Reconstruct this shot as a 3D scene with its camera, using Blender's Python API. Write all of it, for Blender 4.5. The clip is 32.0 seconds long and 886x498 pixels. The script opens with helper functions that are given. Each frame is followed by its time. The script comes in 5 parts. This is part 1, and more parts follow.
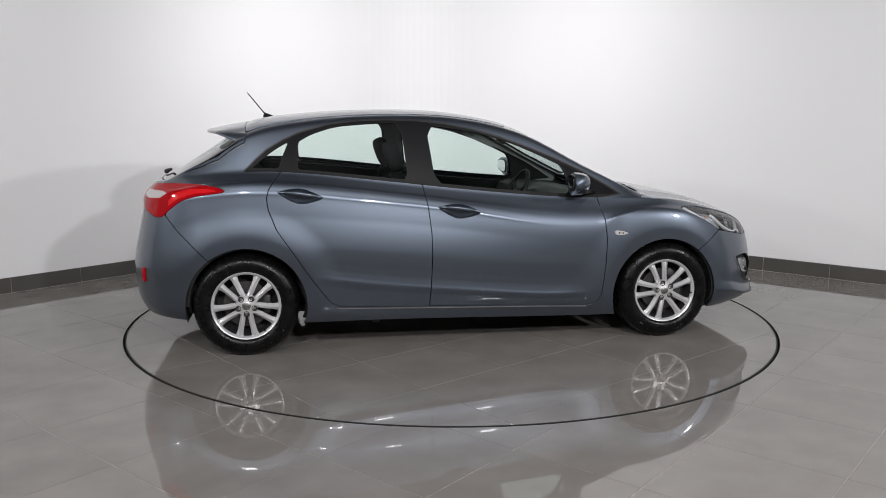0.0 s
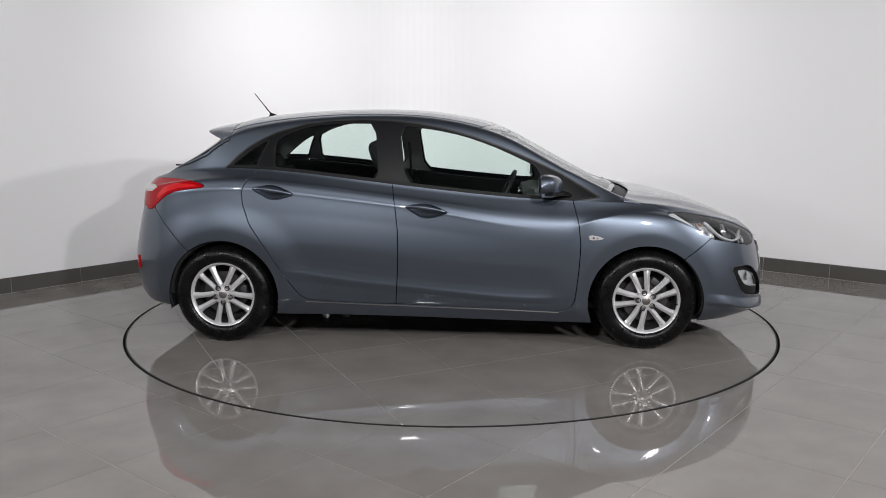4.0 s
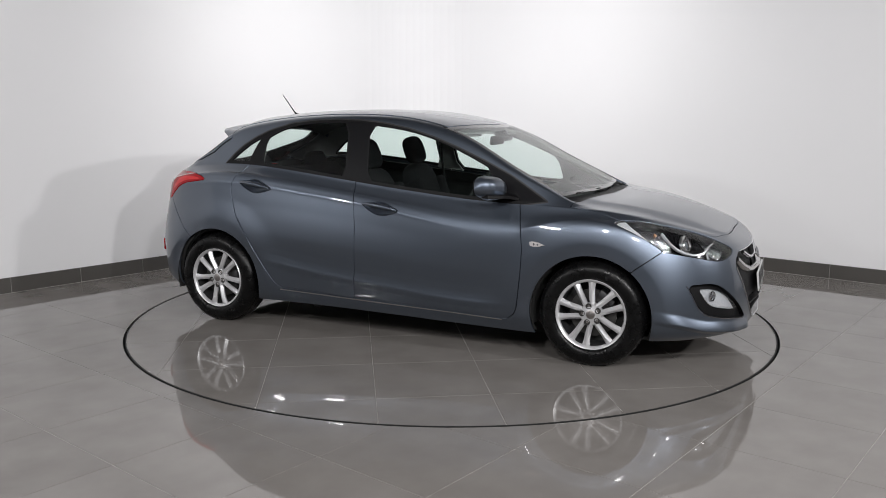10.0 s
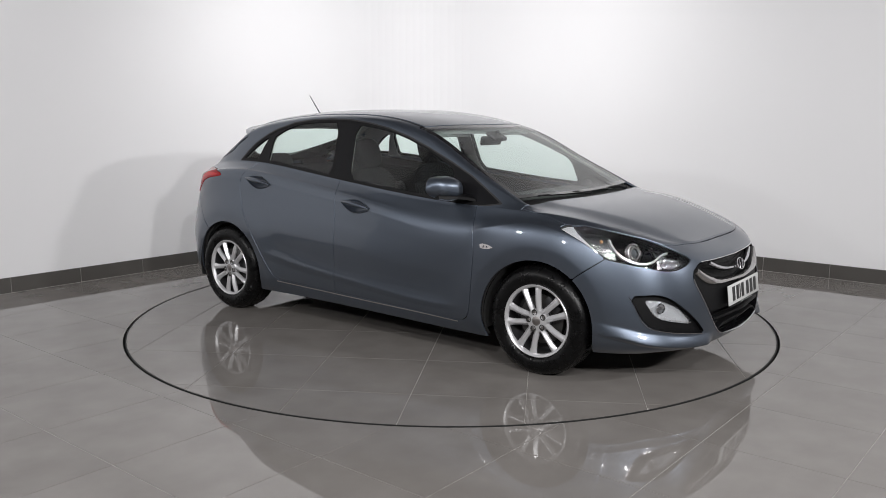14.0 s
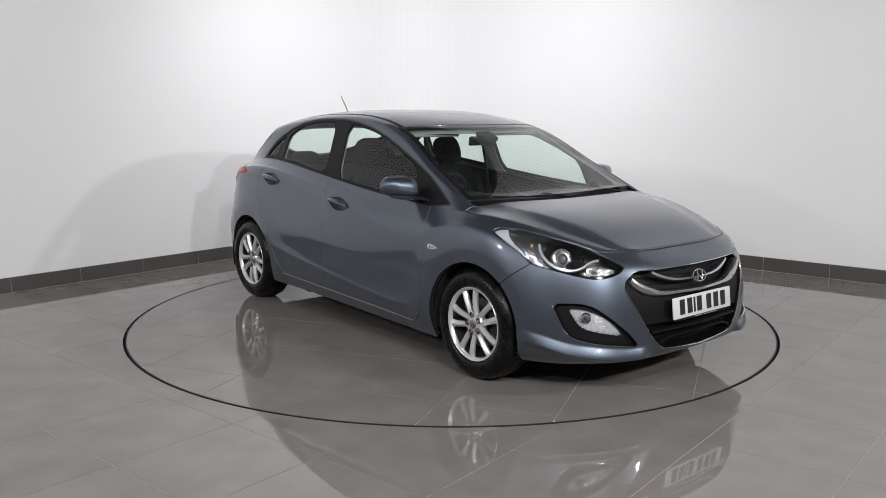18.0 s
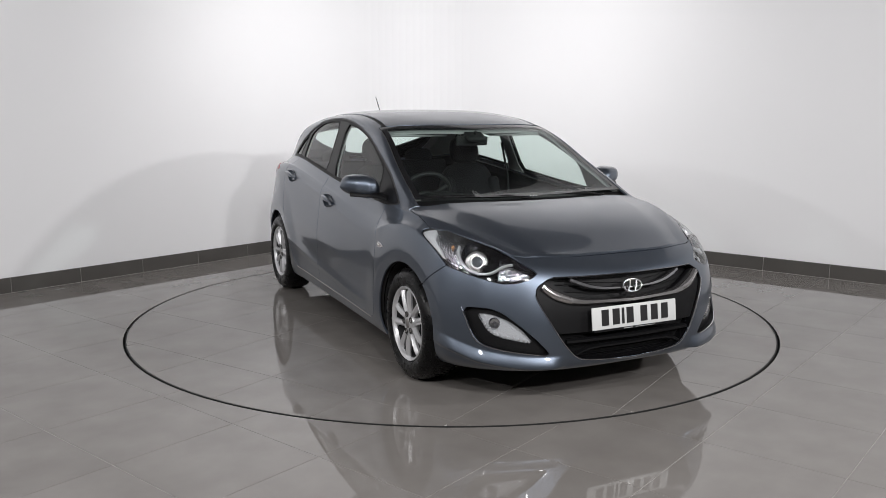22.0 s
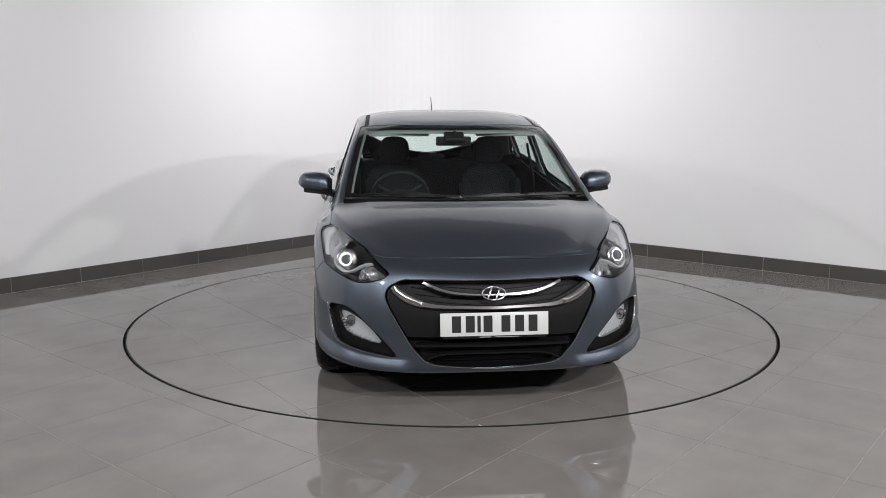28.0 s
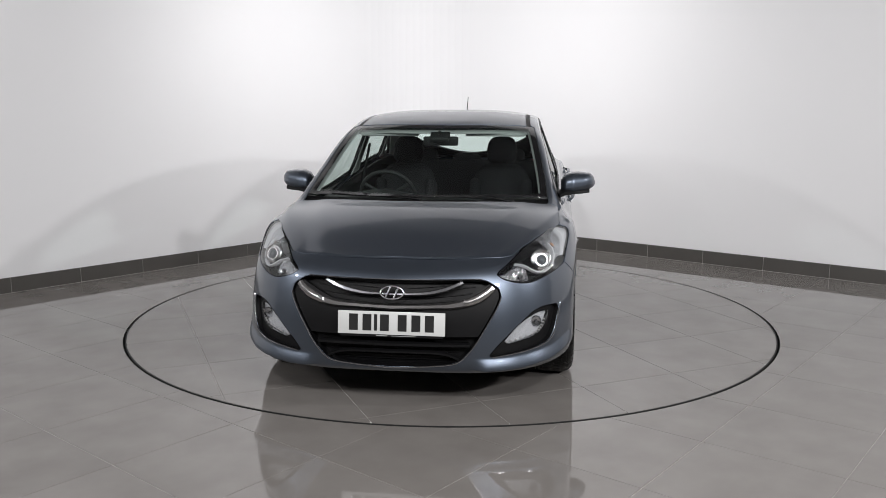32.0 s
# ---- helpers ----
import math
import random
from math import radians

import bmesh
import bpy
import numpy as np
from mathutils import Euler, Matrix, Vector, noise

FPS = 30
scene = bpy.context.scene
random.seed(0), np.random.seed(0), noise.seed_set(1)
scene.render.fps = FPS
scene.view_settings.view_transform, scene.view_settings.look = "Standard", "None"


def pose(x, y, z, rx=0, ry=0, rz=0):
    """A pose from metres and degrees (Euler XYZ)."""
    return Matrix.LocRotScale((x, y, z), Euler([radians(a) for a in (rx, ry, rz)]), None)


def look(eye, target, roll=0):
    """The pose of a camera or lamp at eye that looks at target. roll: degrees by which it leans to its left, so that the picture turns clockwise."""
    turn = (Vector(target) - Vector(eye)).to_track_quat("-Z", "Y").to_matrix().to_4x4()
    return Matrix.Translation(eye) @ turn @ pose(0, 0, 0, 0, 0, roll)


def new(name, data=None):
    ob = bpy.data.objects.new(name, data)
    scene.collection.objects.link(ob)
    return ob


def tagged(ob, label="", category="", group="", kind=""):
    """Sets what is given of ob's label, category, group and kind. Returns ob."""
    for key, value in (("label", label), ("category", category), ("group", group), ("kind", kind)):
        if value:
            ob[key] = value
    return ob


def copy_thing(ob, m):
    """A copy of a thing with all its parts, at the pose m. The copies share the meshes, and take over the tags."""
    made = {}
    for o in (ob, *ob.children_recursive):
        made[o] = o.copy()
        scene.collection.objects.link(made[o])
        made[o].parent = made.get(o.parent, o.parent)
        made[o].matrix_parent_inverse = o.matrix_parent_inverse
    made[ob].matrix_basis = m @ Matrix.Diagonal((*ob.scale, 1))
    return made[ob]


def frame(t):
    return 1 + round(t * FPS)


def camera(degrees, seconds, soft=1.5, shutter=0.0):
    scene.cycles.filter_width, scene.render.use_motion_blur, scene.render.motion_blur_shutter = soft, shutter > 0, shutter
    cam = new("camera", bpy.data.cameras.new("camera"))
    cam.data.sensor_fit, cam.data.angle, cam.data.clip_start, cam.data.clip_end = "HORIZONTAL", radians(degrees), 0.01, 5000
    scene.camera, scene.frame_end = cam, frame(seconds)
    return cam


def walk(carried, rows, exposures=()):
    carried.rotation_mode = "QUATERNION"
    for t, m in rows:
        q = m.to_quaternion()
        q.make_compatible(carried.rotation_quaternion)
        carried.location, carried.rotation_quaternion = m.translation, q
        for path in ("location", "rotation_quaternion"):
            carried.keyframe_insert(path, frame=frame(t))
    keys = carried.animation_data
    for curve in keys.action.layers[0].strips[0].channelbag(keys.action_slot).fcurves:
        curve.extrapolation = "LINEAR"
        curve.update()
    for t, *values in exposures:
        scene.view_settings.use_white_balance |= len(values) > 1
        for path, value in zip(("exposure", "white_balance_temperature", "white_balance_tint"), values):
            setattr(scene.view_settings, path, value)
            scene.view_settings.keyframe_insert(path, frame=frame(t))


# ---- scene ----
# ---------------------------------------------------------------- camera
cam = camera(56.42, 32.0, soft=0.75)
EYE = (0.0, -5.914, 1.451)
VIEW = look(EYE, (EYE[0] - 0.0532, EYE[1] + 5.8351, EYE[2] - 0.9653), 0.03)
walk(cam, [(0.0, VIEW), (32.0, VIEW)])


def heading(t):
    """The turntable's turn in degrees at t seconds: an even turn to the right."""
    return 10.20 - 3.3535 * t


# ---------------------------------------------------------------- light
world = bpy.data.worlds.new("studio_air")
scene.world = world
world.use_nodes = True
world.node_tree.nodes["Background"].inputs[0].default_value = (0.9, 0.95, 1.0, 1)
world.node_tree.nodes["Background"].inputs[1].default_value = 0.05


def flood(name, eye, target, size_x, size_y, watts, colour=(1.0, 0.986, 0.992), spread=160):
    data = bpy.data.lights.new(name, "AREA")
    data.shape, data.size, data.size_y = "RECTANGLE", size_x, size_y
    data.energy, data.color, data.spread = watts, colour, radians(spread)
    ob = new(name, data)
    ob.matrix_world = look(eye, target)
    return ob


# small floods on stands on both sides of the camera, and a washer on the back corner
for lamp_x, lamp_y, lamp_z, lamp_w in ((-5.3, -3.7, 2.9, 40), (-3.5, -5.9, 3.1, 41), (-1.2, -6.4, 3.7, 74), (1.2, -6.4, 3.7, 78), (2.6, -6.2, 2.9, 98), (5.3, -3.7, 2.9, 80)):
    flood("flood_lamp", (lamp_x, lamp_y, lamp_z), (lamp_x * 0.1, 0.2, 0.9), 0.24, 0.18, lamp_w)
flood("wall_washer", (-0.12, 0.95, 2.75), (-0.17, 4.2, 0.75), 2.4, 0.4, 41, spread=165)
# ---------------------------------------------------------------- materials


def material(name, colour, rough=0.5, metal=0.0, coat=0.0, coat_rough=0.03, var=0.0, var_scale=8.0, grain=0.0, grain_scale=120.0,
             rough_var=0.0, spec=0.5, emit=0.0, island=0.0):
    """A surface with two scales of variation: broad stains (var) and fine relief (grain)."""
    m = bpy.data.materials.new(name)
    m.use_nodes = True
    nt = m.node_tree
    b = nt.nodes["Principled BSDF"]
    b.inputs["Base Color"].default_value = (*colour, 1)
    b.inputs["Roughness"].default_value = rough
    b.inputs["Metallic"].default_value = metal
    b.inputs["Specular IOR Level"].default_value = spec
    b.inputs["Coat Weight"].default_value = coat
    b.inputs["Coat Roughness"].default_value = coat_rough
    if emit:
        b.inputs["Emission Color"].default_value = (*colour, 1)
        b.inputs["Emission Strength"].default_value = emit
    tc = nt.nodes.new("ShaderNodeTexCoord")
    if var or rough_var:
        n = nt.nodes.new("ShaderNodeTexNoise")
        n.inputs["Scale"].default_value = var_scale
        n.inputs["Detail"].default_value = 6
        nt.links.new(tc.outputs["Object"], n.inputs["Vector"])
        if var:
            mix = nt.nodes.new("ShaderNodeMix")
            mix.data_type = "RGBA"
            mix.inputs["A"].default_value = (*[c * (1 - var) for c in colour], 1)
            mix.inputs["B"].default_value = (*[min(1, c * (1 + var)) for c in colour], 1)
            nt.links.new(n.outputs["Fac"], mix.inputs["Factor"])
            nt.links.new(mix.outputs["Result"], b.inputs["Base Color"])
        if rough_var:
            mr = nt.nodes.new("ShaderNodeMapRange")
            mr.inputs["From Min"].default_value, mr.inputs["From Max"].default_value = 0.3, 0.7
            mr.inputs["To Min"].default_value, mr.inputs["To Max"].default_value = max(0, rough - rough_var), rough + rough_var
            nt.links.new(n.outputs["Fac"], mr.inputs["Value"])
            nt.links.new(mr.outputs["Result"], b.inputs["Roughness"])
    if grain:
        g = nt.nodes.new("ShaderNodeTexNoise")
        g.inputs["Scale"].default_value = grain_scale
        g.inputs["Detail"].default_value = 3
        nt.links.new(tc.outputs["Object"], g.inputs["Vector"])
        bump = nt.nodes.new("ShaderNodeBump")
        bump.inputs["Strength"].default_value = grain
        bump.inputs["Distance"].default_value = 0.002
        nt.links.new(g.outputs["Fac"], bump.inputs["Height"])
        nt.links.new(bump.outputs["Normal"], b.inputs["Normal"])
    return m


def glass(name, tint, rough=0.0, keep=0.85):
    """A thin pane: mostly see-through with a tint, mirror gloss by Fresnel."""
    m = bpy.data.materials.new(name)
    m.use_nodes = True
    nt = m.node_tree
    nt.nodes.remove(nt.nodes["Principled BSDF"])
    out = nt.nodes["Material Output"]
    clear = nt.nodes.new("ShaderNodeBsdfTransparent")
    clear.inputs[0].default_value = (*tint, 1)
    shine = nt.nodes.new("ShaderNodeBsdfGlossy")
    shine.inputs["Roughness"].default_value = rough
    face = nt.nodes.new("ShaderNodeLayerWeight")
    face.inputs["Blend"].default_value = 0.5
    power = nt.nodes.new("ShaderNodeMath")
    power.operation, power.inputs[1].default_value = "POWER", 4.5
    nt.links.new(face.outputs["Facing"], power.inputs[0])
    fres = nt.nodes.new("ShaderNodeMath")
    fres.operation, fres.inputs[1].default_value, fres.inputs[2].default_value = "MULTIPLY_ADD", 0.75, 0.06
    nt.links.new(power.outputs[0], fres.inputs[0])
    mix = nt.nodes.new("ShaderNodeMixShader")
    nt.links.new(fres.outputs[0], mix.inputs[0])
    nt.links.new(clear.outputs[0], mix.inputs[1])
    nt.links.new(shine.outputs[0], mix.inputs[2])
    nt.links.new(mix.outputs[0], out.inputs[0])
    return m


PAINT = material("slate_metallic_paint", (0.103, 0.122, 0.153), rough=0.38, metal=0.92, coat=0.85, coat_rough=0.03, var=0.03, var_scale=900)
BLACK = material("black_plastic", (0.0035, 0.0035, 0.004), rough=0.5, spec=0.2, grain=0.15, grain_scale=600, var=0.2, var_scale=30)
GLOSSBLACK = material("gloss_black_trim", (0.004, 0.004, 0.0045), rough=0.10, coat=0.3, var=0.1, var_scale=40)
RUBBER = material("tyre_rubber", (0.003, 0.003, 0.0032), rough=0.30, var=0.35, var_scale=25, grain=0.25, grain_scale=300, rough_var=0.10, spec=0.22)
ALLOY = material("silver_alloy", (0.60, 0.60, 0.61), rough=0.34, metal=0.55, coat=0.4, var=0.06, var_scale=20)
CHROME = material("chrome", (0.80, 0.80, 0.82), rough=0.06, metal=1.0, var=0.02, var_scale=60)
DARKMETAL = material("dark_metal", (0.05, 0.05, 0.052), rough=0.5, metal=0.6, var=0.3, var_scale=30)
STEEL = material("brake_steel", (0.35, 0.33, 0.32), rough=0.35, metal=1.0, var=0.15, var_scale=60)
UNDER = material("underbody", (0.016, 0.016, 0.016), rough=0.85, var=0.3, var_scale=12, grain=0.4, grain_scale=80)
GLASS = glass("tinted_glass", (0.905, 0.985, 0.955))
CLEAR = glass("clear_lens", (0.94, 0.96, 0.97))
REDLENS = material("red_lens", (0.30, 0.003, 0.006), rough=0.05, spec=0.22, coat=0.0, var=0.12, var_scale=60)
WHITELENS = material("pale_lens", (0.42, 0.40, 0.40), rough=0.1, coat=1.0, var=0.05, var_scale=60)
AMBER = material("amber_bulb", (0.42, 0.22, 0.12), rough=0.2, coat=0.5, var=0.1, var_scale=80)
PLATE = material("white_plate", (0.56, 0.57, 0.56), rough=0.3, coat=0.3, var=0.02, var_scale=30)
INK = material("black_ink", (0.012, 0.012, 0.012), rough=0.4, var=0.1, var_scale=50)
FABRIC = material("charcoal_fabric", (0.009, 0.009, 0.010), rough=0.95, spec=0.2, var=0.3, var_scale=40)
CABIN = material("cabin_plastic", (0.010, 0.011, 0.011), rough=0.6, spec=0.3, var=0.2, var_scale=20)
LINING = material("grey_headlining", (0.27, 0.28, 0.275), rough=0.9, var=0.1, var_scale=30, grain=0.3, grain_scale=400)
WALLPAINT = material("white_wall_paint", (0.80, 0.80, 0.81), rough=0.7, var=0.02, var_scale=1.2, grain=0.08, grain_scale=140)
CEILING = material("dark_ceiling", (0.13, 0.13, 0.135), rough=0.9, var=0.1, var_scale=3)
GREYWALL = material("grey_wall_paint", (0.36, 0.36, 0.37), rough=0.8, var=0.05, var_scale=1.2, grain=0.08, grain_scale=140)
SKIRT = material("skirting_tile", (0.085, 0.080, 0.074), rough=0.3, var=0.15, var_scale=6, grain=0.1, grain_scale=90)
GROUT = material("tile_grout", (0.44, 0.42, 0.40), rough=0.8, var=0.65, var_scale=1.6)
GAP = material("dark_gap", (0.01, 0.01, 0.01), rough=0.8, var=0.2, var_scale=20)
SATIN = material("satin_silver", (0.56, 0.56, 0.57), rough=0.25, metal=0.35, coat=0.6, var=0.05, var_scale=60)
BRIGHT = material("bright_trim", (0.55, 0.55, 0.57), rough=0.13, metal=0.95, coat=0.3, var=0.03, var_scale=60)
DARKCHROME = material("dark_chrome", (0.50, 0.485, 0.48), rough=0.20, metal=0.95, var=0.1, var_scale=60)
LENSBALL = material("projector_glass", (0.10, 0.11, 0.12), rough=0.03, metal=0.3, coat=1.0, var=0.2, var_scale=80)
# darker steel that carries the shade of the bolt wells and brake discs
DARKSTEEL = material("shaded_steel", (0.10, 0.098, 0.095), rough=0.45, metal=0.9, var=0.2, var_scale=60)


def faceted(name, metal=1.0):
    """A pressed reflector: bright metal broken into small facets."""
    m = material(name, (0.72, 0.72, 0.74), rough=0.10, metal=metal, var=0.1, var_scale=60)
    nt = m.node_tree
    tc = nt.nodes.new("ShaderNodeTexCoord")
    cell = nt.nodes.new("ShaderNodeTexVoronoi")
    cell.inputs["Scale"].default_value = 105
    nt.links.new(tc.outputs["Object"], cell.inputs["Vector"])
    bump = nt.nodes.new("ShaderNodeBump")
    bump.inputs["Strength"].default_value, bump.inputs["Distance"].default_value = 0.75, 0.004
    nt.links.new(cell.outputs["Distance"], bump.inputs["Height"])
    nt.links.new(bump.outputs["Normal"], nt.nodes["Principled BSDF"].inputs["Normal"])
    return m


FACETS = faceted("faceted_reflector")
FOGFACETS = faceted("fog_reflector", 0.45)
SILVER = material("silver_reflector", (0.70, 0.70, 0.71), rough=0.28, metal=0.25, coat=0.5, var=0.04, var_scale=60)
BRIGHTRED = material("bright_red_lens", (0.55, 0.012, 0.015), rough=0.06, var=0.1, var_scale=60)
PILLAR = material("satin_black_pillar", (0.008, 0.008, 0.009), rough=0.28, spec=0.14, var=0.1, var_scale=40)
# ---------------------------------------------------------------- helpers for meshes


def mesh_of(name, verts, faces, mats, smooth=True, index=None):
    me = bpy.data.meshes.new(name)
    me.from_pydata([tuple(v) for v in verts], [], [tuple(f) for f in faces])
    for m in mats if isinstance(mats, (list, tuple)) else [mats]:
        me.materials.append(m)
    if smooth:
        me.polygons.foreach_set("use_smooth", [True] * len(me.polygons))
    if index is not None:
        me.polygons.foreach_set("material_index", index)
    me.update()
    return me


def child(name, me, parent, label=""):
    ob = new(name, me)
    ob.parent = parent
    return tagged(ob, label)


def part(name, bm, mat, parent, label="", smooth=None):
    """Links a bmesh as one mesh object under a thing or a part. smooth: the angle in degrees below which edges are shaded round."""
    me = bpy.data.meshes.new(name)
    bm.normal_update()
    if smooth:
        for f in bm.faces:
            f.smooth = True
        for e in bm.edges:
            e.smooth = len(e.link_faces) == 2 and e.calc_face_angle(0) < radians(smooth)
    bm.to_mesh(me)
    bm.free()
    me.materials.append(mat)
    return child(name, me, parent, label)


def box_bm(size, at=(0, 0, 0), bevel=0.0, turn=None, segments=2):
    bm = bmesh.new()
    bmesh.ops.create_cube(bm, size=1)
    bmesh.ops.scale(bm, vec=size, verts=bm.verts)
    if bevel:
        bmesh.ops.bevel(bm, geom=list(bm.edges), offset=bevel, segments=segments, affect="EDGES", profile=0.5)
    if turn is not None:
        bmesh.ops.transform(bm, matrix=turn.to_4x4(), verts=bm.verts)
    bmesh.ops.translate(bm, vec=at, verts=bm.verts)
    return bm


def tube_bm(points, radius, sides=10, taper=None, close=True):
    """A round rod along points; taper gives a radius factor per point."""
    bm = bmesh.new()
    pts = [Vector(p) for p in points]
    rings = []
    up = Vector((0, 0, 1))
    for i, p in enumerate(pts):
        d = (pts[min(i + 1, len(pts) - 1)] - pts[max(i - 1, 0)]).normalized()
        a = d.cross(up if abs(d.z) < 0.95 else Vector((1, 0, 0))).normalized()
        b = d.cross(a)
        r = radius * (taper[i] if taper else 1)
        rings.append([bm.verts.new(p + r * (math.cos(k) * a + math.sin(k) * b)) for k in np.linspace(0, 2 * math.pi, sides + 1)[:-1]])
    for q, w in zip(rings, rings[1:]):
        for k in range(sides):
            bm.faces.new((q[k], q[(k + 1) % sides], w[(k + 1) % sides], w[k]))
    if close:
        bm.faces.new(rings[0][::-1])
        bm.faces.new(rings[-1])
    bmesh.ops.recalc_face_normals(bm, faces=bm.faces)
    return bm


def lathe_bm(profile, sides=64, axis="y", start=0.0, sweep=2 * math.pi):
    """Turns a profile of (radius, along) round the axis."""
    bm = bmesh.new()
    full = sweep > 6.28
    n = sides if full else sides + 1
    rings = []
    for k in range(n):
        a = start + sweep * k / sides
        c, s = math.cos(a), math.sin(a)
        ring = []
        for r, h in profile:
            ring.append(bm.verts.new({"y": (r * c, h, r * s), "z": (r * c, r * s, h), "x": (h, r * c, r * s)}[axis]))
        rings.append(ring)
    for k in range(sides):
        q, w = rings[k], rings[(k + 1) % n]
        for i in range(len(profile) - 1):
            bm.faces.new((q[i], q[i + 1], w[i + 1], w[i]))
    bmesh.ops.recalc_face_normals(bm, faces=bm.faces)
    return bm


def spline(xs, ys, q):
    """A natural cubic spline through (xs, ys), read at q, held flat beyond the ends."""
    xs, ys, q = np.asarray(xs, float), np.asarray(ys, float), np.clip(np.asarray(q, float), xs[0], xs[-1])
    n, h = len(xs), np.diff(xs)
    A, r = np.eye(n), np.zeros(n)
    for i in range(1, n - 1):
        A[i, i - 1:i + 2] = h[i - 1], 2 * (h[i - 1] + h[i]), h[i]
        r[i] = 6 * ((ys[i + 1] - ys[i]) / h[i] - (ys[i] - ys[i - 1]) / h[i - 1])
    m = np.linalg.solve(A, r)
    k = np.clip(np.searchsorted(xs, q) - 1, 0, n - 2)
    a, b, hk = xs[k + 1] - q, q - xs[k], h[k]
    return (m[k] * a ** 3 + m[k + 1] * b ** 3) / (6 * hk) + (ys[k] / hk - m[k] * hk / 6) * a + (ys[k + 1] / hk - m[k + 1] * hk / 6) * b


def smoothstep(a, b, x):
    t = np.clip((np.asarray(x, float) - a) / (b - a), 0, 1)
    return t * t * (3 - 2 * t)


# ---------------------------------------------------------------- the studio
DISC = 2.246          # the turntable's radius
TILE = 0.6
TURN = radians(51.2)  # the run of the floor's joints
WALL = 3.134          # from the turntable's axis to each back wall
CEIL = 4.7
U, V = Vector((math.cos(TURN), math.sin(TURN))), Vector((math.sin(TURN), -math.cos(TURN)))


def tile_material():
    """Polished grey porcelain: soft clouds, fine speckle, a slight shift from tile to tile."""
    m = material("polished_grey_tile", (0.21, 0.20, 0.19), rough=0.022, rough_var=0.012, var_scale=3)
    nt = m.node_tree
    b = nt.nodes["Principled BSDF"]
    info = nt.nodes.new("ShaderNodeObjectInfo")
    tc = nt.nodes.new("ShaderNodeTexCoord")
    cloud = nt.nodes.new("ShaderNodeTexNoise")
    cloud.inputs["Scale"].default_value, cloud.inputs["Detail"].default_value = 3.5, 5
    nt.links.new(tc.outputs["Object"], cloud.inputs["Vector"])
    speck = nt.nodes.new("ShaderNodeTexNoise")
    speck.inputs["Scale"].default_value, speck.inputs["Detail"].default_value = 260, 2
    nt.links.new(tc.outputs["Object"], speck.inputs["Vector"])
    total = nt.nodes.new("ShaderNodeMath")
    total.operation = "MULTIPLY_ADD"
    nt.links.new(info.outputs["Random"], total.inputs[0])
    total.inputs[1].default_value = 0.10
    nt.links.new(cloud.outputs["Fac"], total.inputs[2])
    total2 = nt.nodes.new("ShaderNodeMath")
    total2.operation = "MULTIPLY_ADD"
    nt.links.new(speck.outputs["Fac"], total2.inputs[0])
    total2.inputs[1].default_value = 0.15
    nt.links.new(total.outputs[0], total2.inputs[2])
    ramp = nt.nodes.new("ShaderNodeMapRange")
    ramp.inputs["From Min"].default_value, ramp.inputs["From Max"].default_value = 0.3, 0.95
    nt.links.new(total2.outputs[0], ramp.inputs["Value"])
    mix = nt.nodes.new("ShaderNodeMix")
    mix.data_type = "RGBA"
    mix.inputs["A"].default_value = (0.165, 0.153, 0.142, 1)
    mix.inputs["B"].default_value = (0.230, 0.216, 0.203, 1)
    nt.links.new(ramp.outputs[0], mix.inputs["Factor"])
    nt.links.new(mix.outputs["Result"], b.inputs["Base Color"])
    scuff = nt.nodes.new("ShaderNodeTexNoise")
    scuff.inputs["Scale"].default_value, scuff.inputs["Detail"].default_value, scuff.inputs["Roughness"].default_value = 7, 9, 0.7
    nt.links.new(tc.outputs["Object"], scuff.inputs["Vector"])
    dull = nt.nodes.new("ShaderNodeMapRange")
    dull.inputs["From Min"].default_value, dull.inputs["From Max"].default_value = 0.60, 0.74
    dull.inputs["To Min"].default_value, dull.inputs["To Max"].default_value = 0.0, 0.12
    nt.links.new(scuff.outputs["Fac"], dull.inputs["Value"])
    gloss = nt.nodes.new("ShaderNodeMath")
    gloss.operation = "ADD"
    nt.links.new(b.inputs["Roughness"].links[0].from_socket, gloss.inputs[0])
    nt.links.new(dull.outputs[0], gloss.inputs[1])
    nt.links.new(gloss.outputs[0], b.inputs["Roughness"])
    return m


FLOORTILE = tile_material()


